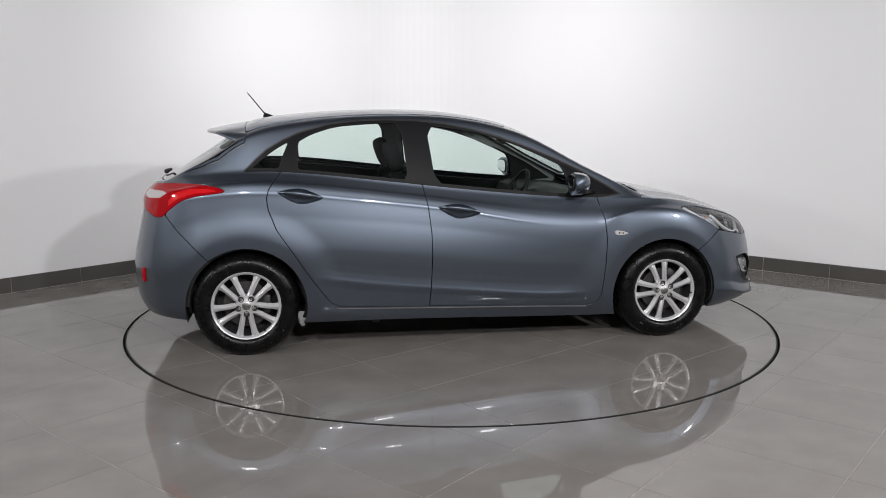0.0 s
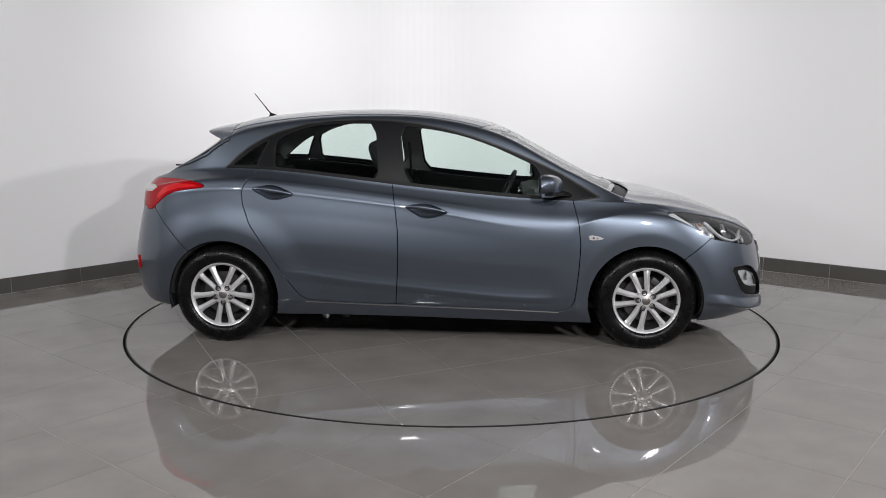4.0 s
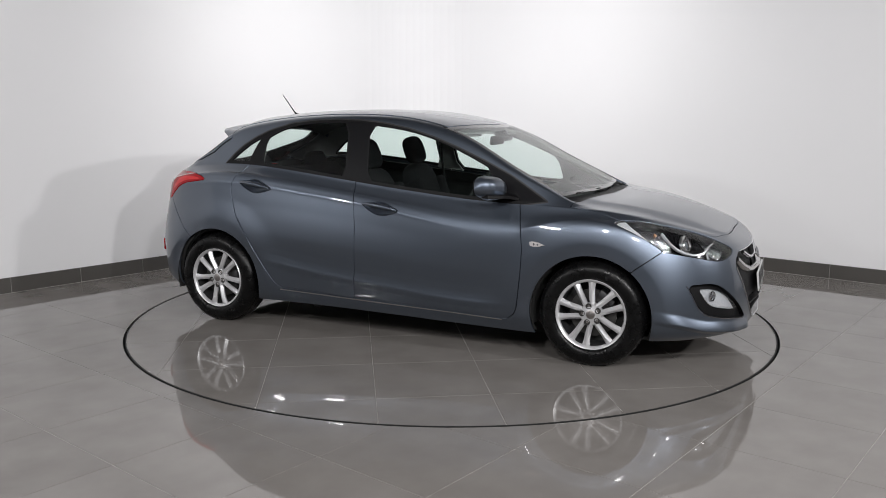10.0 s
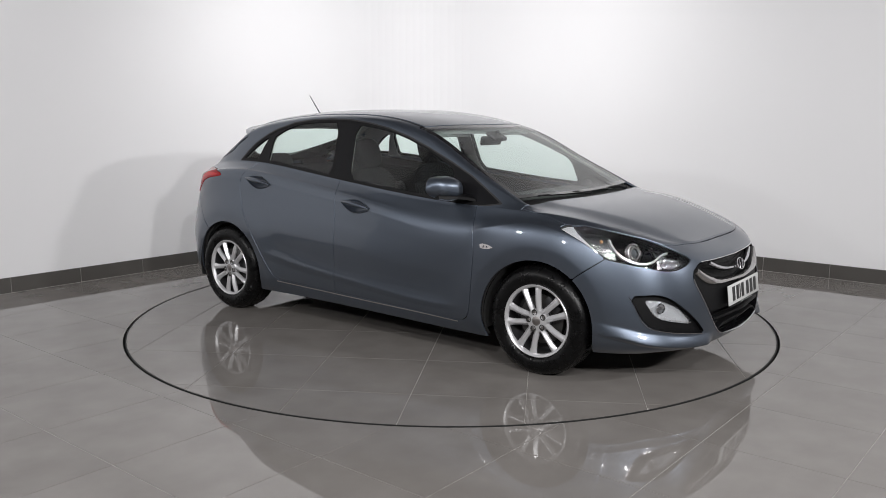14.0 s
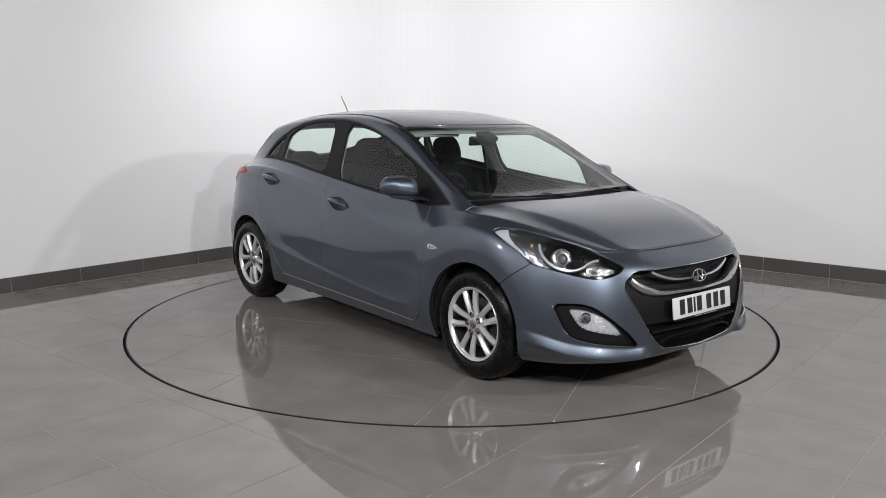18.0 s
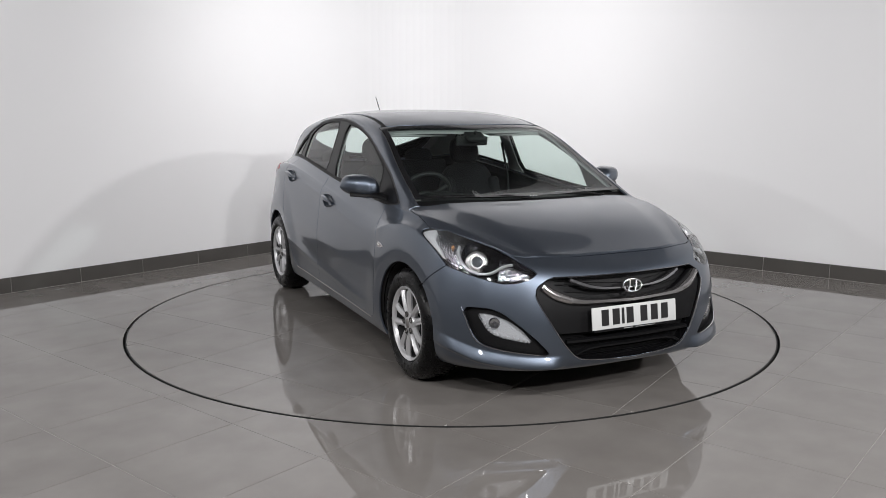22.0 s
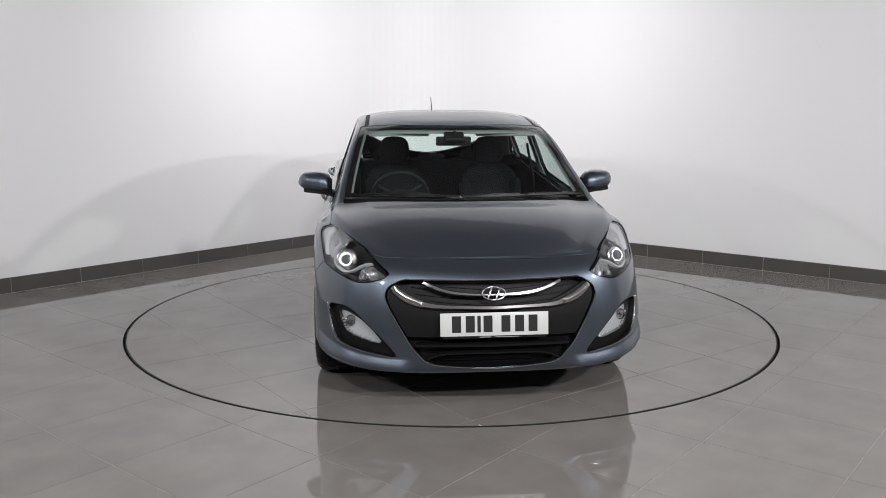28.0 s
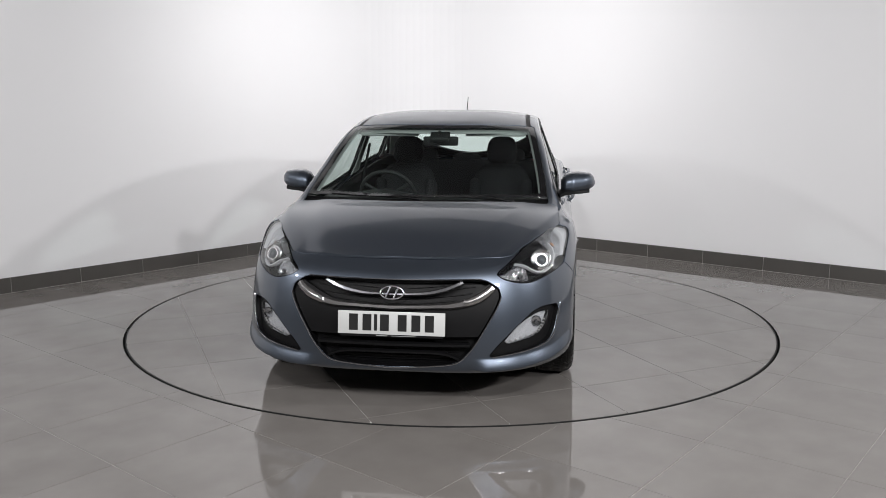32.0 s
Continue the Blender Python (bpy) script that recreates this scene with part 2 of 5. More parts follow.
def tile_polys(off_u, off_v, ring_in=None, ring_out=None, reach=6.0, joint=0.003):
    """Tile outlines in the grid's own (u, v) frame, cut to the outside or the inside of a circle."""
    rows = []
    n = int(reach / TILE) + 1
    for i in range(-n, n):
        for j in range(-n, n):
            a0, a1 = off_u + i * TILE + joint / 2, off_u + (i + 1) * TILE - joint / 2
            b0, b1 = off_v + j * TILE + joint / 2, off_v + (j + 1) * TILE - joint / 2
            far = max(math.hypot(a, b) for a in (a0, a1) for b in (b0, b1))
            near = math.hypot(min(max(0, a0), a1), min(max(0, b0), b1))
            steps = 24
            edge = [(a0 + (a1 - a0) * k / steps, b0) for k in range(steps)] + [(a1, b0 + (b1 - b0) * k / steps) for k in range(steps)] + \
                   [(a1 - (a1 - a0) * k / steps, b1) for k in range(steps)] + [(a0, b1 - (b1 - b0) * k / steps) for k in range(steps)]
            corners = [(a0, b0), (a1, b0), (a1, b1), (a0, b1)]
            if ring_in is not None:      # keep what lies inside the circle
                if near >= ring_in:
                    continue
                if far <= ring_in:
                    rows.append(corners)
                    continue
                poly = [p for p in edge if math.hypot(*p) < ring_in]
            else:                        # keep what lies outside the circle
                if far <= ring_out or near > reach:
                    continue
                if near >= ring_out:
                    rows.append(corners)
                    continue
                poly = [p for p in edge if math.hypot(*p) > ring_out]
            radius = ring_in if ring_in is not None else ring_out
            # where the outline leaves the circle's side, follow the circle to where it comes back
            if len(poly) < 3:
                continue
            keep = (lambda p: math.hypot(*p) < radius) if ring_in is not None else (lambda p: math.hypot(*p) > radius)
            flags = [keep(p) for p in edge]
            start = next((k for k in range(len(edge)) if flags[k] and not flags[k - 1]), None)
            if start is None:
                rows.append(corners)
                continue
            order = [edge[(start + k) % len(edge)] for k in range(len(edge))]
            run = []
            for p in order:
                if not keep(p):
                    break
                run.append(p)
            t0, t1 = math.atan2(run[-1][1], run[-1][0]), math.atan2(run[0][1], run[0][0])
            d = (t1 - t0 + math.pi) % (2 * math.pi) - math.pi
            arc = [(radius * math.cos(t0 + d * k / 12), radius * math.sin(t0 + d * k / 12)) for k in range(13)]
            # drop the collinear points of the straight run, but for its ends and corners
            slim = [p for k, p in enumerate(run) if k in (0, len(run) - 1) or any(math.hypot(p[0] - c[0], p[1] - c[1]) < 1e-6 for c in corners)]
            rows.append(slim + arc)
    return rows


def tile_mesh(poly, thick=0.01):
    n = len(poly)
    cx, cy = sum(p[0] for p in poly) / n, sum(p[1] for p in poly) / n
    inner = [(p[0] + (cx - p[0]) * 0.002, p[1] + (cy - p[1]) * 0.002) for p in poly]
    verts = [(*p, 0) for p in inner] + [(*p, -0.0008) for p in poly] + [(*p, -thick) for p in poly]
    faces = [tuple(range(n))]
    for base in (0, n):
        faces += [(base + k, base + n + k, base + n + (k + 1) % n, base + (k + 1) % n) for k in range(n)]
    area = sum(poly[k][0] * poly[(k + 1) % n][1] - poly[(k + 1) % n][0] * poly[k][1] for k in range(n))
    if area < 0:
        verts = [verts[(n * (i // n)) + n - 1 - i % n] for i in range(3 * n)]
    return mesh_of("tile", verts, faces, FLOORTILE, smooth=False)


def build_room():
    # the bed of the floor, with a round hole for the turntable
    bm = bmesh.new()
    inner = [bm.verts.new(((DISC + 0.03) * math.cos(a), (DISC + 0.03) * math.sin(a), -0.002)) for a in np.linspace(0, 2 * math.pi, 181)[:-1]]
    outer = [bm.verts.new((12 * math.cos(a), 12 * math.sin(a), -0.002)) for a in np.linspace(0, 2 * math.pi, 181)[:-1]]
    low = [bm.verts.new(((DISC + 0.03) * math.cos(a), (DISC + 0.03) * math.sin(a), -0.05)) for a in np.linspace(0, 2 * math.pi, 181)[:-1]]
    mid = [bm.verts.new((5.3 * math.cos(a), 5.3 * math.sin(a), -0.002)) for a in np.linspace(0, 2 * math.pi, 181)[:-1]]
    for k in range(180):
        j = (k + 1) % 180
        bm.faces.new((inner[k], mid[k], mid[j], inner[j]))
        bm.faces.new((mid[k], outer[k], outer[j], mid[j])).material_index = 1
        bm.faces.new((inner[j], low[j], low[k], inner[k]))
    me = bpy.data.meshes.new("floor")
    bm.to_mesh(me)
    bm.free()
    me.materials.append(GROUT)
    me.materials.append(FLOORTILE)
    floor = tagged(new("floor", me), "polished grey porcelain tiled studio floor", "floor", kind="structure")
    pit = tagged(new("floor_pit", mesh_of("floor_pit", [(DISC * 1.02 * math.cos(a), DISC * 1.02 * math.sin(a), -0.05) for a in np.linspace(0, 2 * math.pi, 91)[:-1]],
                                          [tuple(range(90))], GAP, smooth=False)), "dark pit beneath the turntable", "pit", kind="structure")
    # grid frame: u along TURN, v to its right; corner of the grid from the joints
    grid = Matrix(((U.x, -U.y, 0, 0), (U.y, U.x, 0, 0), (0, 0, 1, 0), (0, 0, 0, 1)))
    for poly in tile_polys(GRID_U, GRID_V, ring_out=DISC + 0.003, reach=5.4):
        ob = new("tile", tile_mesh(poly))
        ob.parent = floor
        ob.matrix_basis = grid
    # back walls meeting in a rounded inner corner
    left, right = radians(49.4), radians(141.0)
    dl, dr = Vector((math.cos(left), math.sin(left))), Vector((math.cos(right), math.sin(right)))
    nl, nr = Vector((-dl.y, dl.x)), Vector((dr.y, -dr.x))   # outward
    A = np.array([[nl.x, nl.y], [nr.x, nr.y]])
    corner = Vector(np.linalg.solve(A, np.array([WALL, WALL])))
    r = CORNER_R
    p0, p1 = corner - dl * r, corner - dr * r
    curve = [p0 - dl * 7.2]
    for k in range(17):
        t = k / 16
        curve.append((1 - t) ** 2 * p0 + 2 * t * (1 - t) * corner + t * t * p1)
    curve.append(p1 - dr * 7.2)

    def wall(name, pts, thick, z0, z1, mat, label, category="wall"):
        n = len(pts)
        norm = []
        for k in range(n):
            d = (pts[min(k + 1, n - 1)] - pts[max(k - 1, 0)]).normalized()
            norm.append(Vector((-d.y, d.x)))
        verts = [(p.x, p.y, z) for z in (z0, z1) for p in pts] + [(p.x + m.x * thick, p.y + m.y * thick, z) for z in (z0, z1) for p, m in zip(pts, norm)]
        faces = []
        for k in range(n - 1):
            faces += [(k, k + 1, n + k + 1, n + k), (2 * n + k + 1, 2 * n + k, 3 * n + k, 3 * n + k + 1), (n + k, n + k + 1, 3 * n + k + 1, 3 * n + k), (k + 1, k, 2 * n + k, 2 * n + k + 1)]
        faces += [(0, n, 3 * n, 2 * n), (n - 1, 3 * n - 1, 4 * n - 1, 2 * n - 1)]
        ob = tagged(new(name, mesh_of(name, verts, faces, mat, smooth=False)), label, category, kind="structure")
        return ob

    wall("wall_back", curve, 0.2, 0.0, CEIL, WALLPAINT, "plain white painted studio wall with a rounded corner")
    # the hall behind the camera
    a, b = curve[0], curve[-1]
    front = -8.5
    wall("wall_left", [Vector((a.x, front)), a], 0.2, 0.0, CEIL, GREYWALL, "plain grey painted side wall")
    wall("wall_right", [b, Vector((b.x, front))], 0.2, 0.0, CEIL, GREYWALL, "plain grey painted side wall")
    wall("wall_front", [Vector((b.x, front)), Vector((a.x, front))], 0.2, 0.0, CEIL, GREYWALL, "plain grey wall behind the camera")
    hull = [(9, -8.8), (9, 8), (-9, 8), (-9, -8.8)]
    tagged(new("ceiling", mesh_of("ceiling", [(x, y, CEIL + h) for h in (0, 0.2) for x, y in hull],
                                  [(0, 1, 2, 3), (7, 6, 5, 4), (0, 4, 5, 1), (1, 5, 6, 2), (2, 6, 7, 3), (3, 7, 4, 0)], CEILING, smooth=False)),
           "dark grey matt studio ceiling", "ceiling", kind="structure")
    # skirting: dark tiles with pale joints, following the wall
    board = tagged(new("baseboard"), "dark grey tiled skirting with pale joints", "baseboard", kind="structure")
    walkline = [curve[0]]
    step = 0.02
    for p, q in zip(curve, curve[1:]):
        m = max(1, int((q - p).length / step))
        walkline += [p + (q - p) * (k + 1) / m for k in range(m)]
    run = [0.0]
    for p, q in zip(walkline, walkline[1:]):
        run.append(run[-1] + (q - p).length)

    def at(s):
        k = min(max(int(np.searchsorted(run, s)), 1), len(run) - 1)
        f = (s - run[k - 1]) / max(1e-9, run[k] - run[k - 1])
        return walkline[k - 1].lerp(walkline[k], f), (walkline[k] - walkline[k - 1]).normalized()

    joints = [0.324 + 0.577 * k for k in range(14)] + [7.97 + 0.58 * k for k in range(13)]
    for s, e in zip(joints, joints[1:]):
        if e > run[-1]:
            break
        rows = []
        for q in np.linspace(s + 0.0025, e - 0.0025, 7):
            p, d = at(q)
            n = Vector((d.y, -d.x))
            rows.append((p, n))
        verts, faces = [], []
        for p, n in rows:
            for off, z in ((0, 0.0), (0.012, 0.0), (0.012, 0.122), (0.010, 0.125), (0, 0.125)):
                verts.append((p.x + n.x * off, p.y + n.y * off, z + 0.001))
        for k in range(6):
            for i in range(4):
                faces.append((5 * k + i, 5 * k + i + 1, 5 * k + i + 6, 5 * k + i + 5))
        faces += [(4, 3, 2, 1, 0), (30, 31, 32, 33, 34)]
        child("tile", mesh_of("skirting_tile", verts, [f[::-1] for f in faces], SKIRT, smooth=False), board)
    line = [p + Vector((q.y, -q.x)) * 0.008 for p, q in [at(x) for x in np.linspace(0.001, run[-1] - 0.001, 160)]]
    foot = [p + Vector((q.y, -q.x)) * 0.018 for p, q in [at(x) for x in np.linspace(0.001, run[-1] - 0.001, 160)]]
    wall("floor_joint", foot, 0.006, -0.001, 0.0012, GROUT, "pale grout line along the foot of the skirting", "grout")
    wall("skirting_joint", line, 0.006, 0.0, 0.118, GROUT, "pale grout between skirting tiles", "grout")
    return floor


GRID_U, GRID_V = -2.367, -2.383
CORNER_R = 0.9
# ---------------------------------------------------------------- the car's outer skin, as one smooth form
# car space: x forward from the turntable's axis, y to the car's left, z up
AXLE_F, AXLE_R, HUB_Z, HUB_Y = 1.254, -1.396, 0.310, 0.865
NOSE, TAIL, HALF = 2.125, -2.105, 0.895


def plan_outline():
    """The widest plan line from nose to tail on the left side, by arc length."""
    pts = []
    for k in range(400):
        a = math.pi / 2 * k / 399
        pts.append((0.80 + (NOSE - 0.80) * math.cos(a) ** (2 / 3.5), HALF * math.sin(a) ** (2 / 3.5)))
    for k in range(1, 200):
        pts.append((0.80 - 1.6 * k / 200, HALF))
    for k in range(400):
        a = math.pi / 2 * (1 - k / 399)
        pts.append((-0.80 + (TAIL + 0.80) * math.cos(a) ** (2 / 4.4), HALF * math.sin(a) ** (2 / 4.4)))
    p = np.array(pts)
    s = np.concatenate([[0], np.cumsum(np.hypot(*np.diff(p, axis=0).T))])
    return p, s


PLAN, RUN = plan_outline()
LENGTH = RUN[-1]


def run_at_x(x, front=True):
    k = np.argsort(PLAN[:, 0])
    return float(np.interp(x, PLAN[k, 0], RUN[k]))


def run_at_y(y, front=True):
    half = len(PLAN) // 2
    if front:
        return float(np.interp(y, PLAN[:half, 1], RUN[:half]))
    return float(np.interp(y, PLAN[half:, 1][::-1], RUN[half:][::-1]))


# stations round the plan line: nose, grille corner, bumper corner, front axle, front door edge, B pillar, rear door, rear axle, tail corner, tailgate, tail
STATIONS = [0.0, run_at_y(0.5), run_at_x(1.75), run_at_x(1.25), run_at_x(0.75), run_at_x(0.0), run_at_x(-0.75), run_at_x(-1.4), run_at_x(-1.82),
            run_at_y(0.5, False), LENGTH]
LINES = (  # height and inset of each line along the body, from the sill upwards
    ("underside", [0.192, 0.190, 0.182, 0.170, 0.165, 0.180, 0.190, 0.200, 0.230, 0.250, 0.250], [0.150, 0.135, 0.060, 0.035, 0.050, 0.050, 0.050, 0.040, 0.035, 0.060, 0.080]),
    ("sill", [0.226, 0.226, 0.246, 0.250, 0.232, 0.255, 0.282, 0.300, 0.300, 0.330, 0.330], [0.034, 0.042, -0.004, 0.005, 0.025, 0.025, 0.025, 0.010, 0.005, 0.015, 0.015]),
    ("crease", [0.340, 0.350, 0.370, 0.390, 0.328, 0.360, 0.437, 0.500, 0.450, 0.450, 0.450], [0.010, 0.030, -0.012, -0.004, 0.010, 0.008, 0.010, 0.004, -0.004, 0.000, 0.000]),
    ("flank", [0.480, 0.500, 0.520, 0.560, 0.540, 0.590, 0.660, 0.670, 0.620, 0.600, 0.600], [0.015, 0.044, 0.002, 0.000, 0.004, 0.000, 0.006, 0.008, 0.000, 0.005, 0.005]),
    ("shoulder", [0.600, 0.620, 0.700, 0.790, 0.752, 0.842, 0.936, 0.982, 0.930, 0.850, 0.840], [0.050, 0.072, 0.042, 0.022, 0.014, 0.034, 0.058, 0.057, 0.055, 0.060, 0.065]),
    ("upper", [0.680, 0.700, 0.780, 0.860, 0.850, 0.912, 1.003, 1.046, 1.000, 0.950, 0.940], [0.095, 0.112, 0.112, 0.072, 0.058, 0.068, 0.089, 0.100, 0.092, 0.080, 0.085]),
    ("edge", [0.742, 0.757, 0.820, 0.903, 0.915, 0.966, 1.052, 1.095, 1.060, 1.030, 1.030], [0.195, 0.190, 0.205, 0.112, 0.098, 0.106, 0.130, 0.170, 0.180, 0.150, 0.150]),
)
RAIL_X = [-1.95, -1.85, -1.76, -1.65, -1.54, -1.40, -1.20, -0.80, -0.40, 0.00, 0.20, 0.40, 0.70, 0.90, 1.05, 1.15]
RAIL_Y = [0.47, 0.55, 0.605, 0.636, 0.648, 0.645, 0.628, 0.622, 0.624, 0.630, 0.642, 0.666, 0.712, 0.736, 0.750, 0.760]
RAIL_Z = [1.030, 1.052, 1.095, 1.150, 1.212, 1.297, 1.360, 1.412, 1.424, 1.397, 1.356, 1.290, 1.132, 1.034, 0.965, 0.928]
MID_X = [-1.97, -1.90, -1.75, -1.62, -1.53, -1.42, -1.20, -0.80, -0.45, -0.10, 0.15, 0.32, 0.60, 0.90, 1.15, 1.22, 1.35, 1.55, 1.74, 1.86, 1.93]
MID_Z = [1.030, 1.060, 1.150, 1.235, 1.300, 1.375, 1.432, 1.464, 1.472, 1.455, 1.416, 1.374, 1.236, 1.072, 0.958, 0.942, 0.924, 0.885, 0.826, 0.774, 0.745]
N_COL, PER, N_SIDE, N_TOP = 420, 18, 26, 34
N_LOW = PER * 6 + 1


def skin():
    """The left half of the skin as a grid of points: columns from nose to tail, rows from the underside to the middle of the roof."""
    # more columns where the outline turns
    s = np.linspace(0, LENGTH, N_COL)
    m = np.stack([np.interp(s, RUN, PLAN[:, 0]), np.interp(s, RUN, PLAN[:, 1])], 1)
    d = np.gradient(m, axis=0)
    d /= np.linalg.norm(d, axis=1)[:, None]
    n = np.stack([d[:, 1], -d[:, 0]], 1)
    n = np.where((n * (m - [[0, 0]])).sum(1)[:, None] < 0, -n, n)
    n[0], n[-1] = (1, 0), (-1, 0)
    heights = np.array([spline(STATIONS, z, s) for _, z, _ in LINES])
    insets = np.array([spline(STATIONS, q, s) for _, _, q in LINES])
    v = np.linspace(0, len(LINES) - 1, N_LOW)
    grid = np.zeros((N_COL, N_LOW + N_SIDE + N_TOP, 3))
    for i in range(N_COL):
        z, q = spline(range(len(LINES)), heights[:, i], v), spline(range(len(LINES)), insets[:, i], v)
        p = m[i][None, :] - q[:, None] * n[i][None, :]
        p[:, 1] = np.maximum(p[:, 1], 0)
        if i in (0, N_COL - 1):
            p[:, 1] = 0
        grid[i, :N_LOW, :2], grid[i, :N_LOW, 2] = p, z
    # shape on the flanks: a crisp line through the handles, a low crease, wheel flares
    low = grid[:, :N_LOW]
    x, y, z = low[..., 0], low[..., 1], low[..., 2]
    side = smoothstep(0.5, 0.8, y)
    xr = x[:, PER * 4]
    on = smoothstep(-1.95, -1.60, xr) * (1 - smoothstep(-0.10, 0.72, xr)) * side[:, PER * 4]
    low[..., 1] += on[:, None] * (0.0022 * np.exp(-np.abs(v - 4) / 0.05) + 0.0060 * np.clip(1 - np.abs(v - 4) / 0.5, 0, 1))[None, :]
    on = smoothstep(-1.10, -0.75, xr) * (1 - smoothstep(0.55, 0.80, xr))
    low[..., 1] += on[:, None] * np.interp(v, [1.75, 2.0, 2.12, 2.3, 2.5, 2.7, 2.9], [0, 0.006, 0.001, -0.004, -0.005, -0.003, 0])[None, :]
    # the ledge under each fog lamp
    ledge = spline([0.38, 0.41, 0.526, 0.625, 0.712, 0.774, 0.822, 0.88], [0.232, 0.229, 0.226, 0.234, 0.246, 0.260, 0.284, 0.312], y)
    on = smoothstep(1.55, 1.75, x) * smoothstep(0.36, 0.46, y) * np.where(z > ledge, np.clip(1 - (z - ledge) / 0.060, 0, 1), np.exp(-((z - ledge) / 0.008) ** 2))
    low[..., 0] += 0.033 * on
    low[..., 1] += 0.010 * on * smoothstep(0.55, 0.80, y)
    brow = spline([0.80, 0.95, 1.10, 1.25, 1.40, 1.55], [0.770, 0.815, 0.845, 0.848, 0.815, 0.745], x)
    on = smoothstep(0.78, 0.92, x) * (1 - smoothstep(1.35, 1.55, x))
    low[..., 1] += on * 0.010 * np.where(z > brow, np.exp(-(z - brow) / 0.020), np.exp(-(brow - z) / 0.05)) * side
    for cx, r0 in ((AXLE_F - 0.004, 0.422), (AXLE_R + 0.004, 0.428)):
        r = np.hypot(x - cx, z - 0.302)
        lip = np.where(r < r0, 0.003 + 0.007 * np.clip((r - 0.345) / (r0 - 0.345), 0, 1), 0.010 * (1 - smoothstep(0, 0.18, r - r0)))
        low[..., 1] += side * lip * smoothstep(0.10, 0.34, z)
    # the upper rows
    ex, ey, ez = grid[:, N_LOW - 1, 0], grid[:, N_LOW - 1, 1], grid[:, N_LOW - 1, 2]
    order = np.argsort(ex)
    edge_y, edge_z = (lambda q: np.interp(q, ex[order], ey[order])), (lambda q: np.interp(q, ex[order], ez[order]))
    tilt = 0.22 * smoothstep(1.1, 1.7, ex) * smoothstep(0.0, 0.45, ey) + -0.18 * (1 - smoothstep(-1.85, -1.5, ex)) * smoothstep(0.0, 0.45, ey)
    xs = ex - tilt
    ry = np.where(ex > 1.12, ey * 0.92, spline(RAIL_X, RAIL_Y, ex))
    ry = np.minimum(ry, ey * 0.96)
    for i in range(N_COL):
        ys = np.concatenate([np.linspace(ey[i], ry[i], N_SIDE + 1)[1:], ry[i] * np.linspace(1, 0, N_TOP + 1)[1:]])
        f = ys / max(ey[i], 1e-6)
        xx = xs[i] + (ex[i] - xs[i]) * f
        yr, zr, zm = np.minimum(spline(RAIL_X, RAIL_Y, xx), edge_y(xx) * 0.97), spline(RAIL_X, RAIL_Z, xx), spline(MID_X, MID_Z, xx)
        ye, ze = np.maximum(edge_y(xx), 1e-4), edge_z(xx)
        # cabin: a bowed side up to the rail, then the roof or the screen
        g = np.clip((ys - yr) / np.maximum(ye - yr, 1e-4), 0, 1)
        p = np.interp(xx, [-1.62, -1.50, -1.38, -1.2, 0.1, 0.45], [1.9, 2.1, 3.4, 3.4, 3.2, 2.1])
        cab = np.where(ys > yr, zr + (ze - zr) * g ** 1.10, zm - (zm - zr) * np.minimum(ys / np.maximum(yr, 1e-4), 1) ** p)
        hood = zm - (zm - ze) * np.minimum(ys / ye, 1) ** 2.7
        crease = spline([1.0, 1.3, 1.6, 1.95], [0.66, 0.60, 0.52, 0.40], xx)
        hood = hood + 0.007 * (1 - smoothstep(crease - 0.045, crease + 0.015, ys)) - 0.004 * smoothstep(crease, crease + 0.05, ys) * (1 - smoothstep(crease + 0.05, crease + 0.2, ys))
        w = smoothstep(1.02, 1.14, xx)
        zz = cab * (1 - w) + hood * w
        grid[i, N_LOW:, 0], grid[i, N_LOW:, 1], grid[i, N_LOW:, 2] = xx, ys, zz
    # soften the turn at the rail
    up = grid[:, N_LOW:]
    for _ in range(5):
        k = slice(N_SIDE - 5, N_SIDE + 6)
        up[:, k] = 0.25 * up[:, N_SIDE - 6:N_SIDE + 5] + 0.5 * up[:, k] + 0.25 * up[:, N_SIDE - 4:N_SIDE + 7]
    for _ in range(6):
        k = slice(N_LOW - 5, N_LOW + 3)
        grid[:, k] = 0.25 * grid[:, N_LOW - 6:N_LOW + 2] + 0.5 * grid[:, k] + 0.25 * grid[:, N_LOW - 4:N_LOW + 4]
    nose = np.flatnonzero(grid[:, N_LOW - 1, 0] > 1.25)
    for _ in range(30):
        k = slice(N_LOW - 14, N_LOW + 8)
        grid[nose, k] = 0.25 * grid[nose, N_LOW - 15:N_LOW + 7] + 0.5 * grid[nose, k] + 0.25 * grid[nose, N_LOW - 13:N_LOW + 9]
    # the foot of the pillar runs softly into the wing
    foot = np.flatnonzero((grid[:, N_LOW - 1, 0] > 0.88) & (grid[:, N_LOW - 1, 0] < 1.26))
    for _ in range(70):
        grid[foot, N_LOW:N_LOW + 44] = 0.25 * grid[foot - 1, N_LOW:N_LOW + 44] + 0.5 * grid[foot, N_LOW:N_LOW + 44] + 0.25 * grid[foot + 1, N_LOW:N_LOW + 44]
    for _ in range(3):
        grid[1:-1, N_LOW:] = 0.25 * grid[:-2, N_LOW:] + 0.5 * grid[1:-1, N_LOW:] + 0.25 * grid[2:, N_LOW:]
    grid[0, :, 1] = grid[-1, :, 1] = 0
    grid[:, -1, 1] = 0
    return grid


GRID = skin()


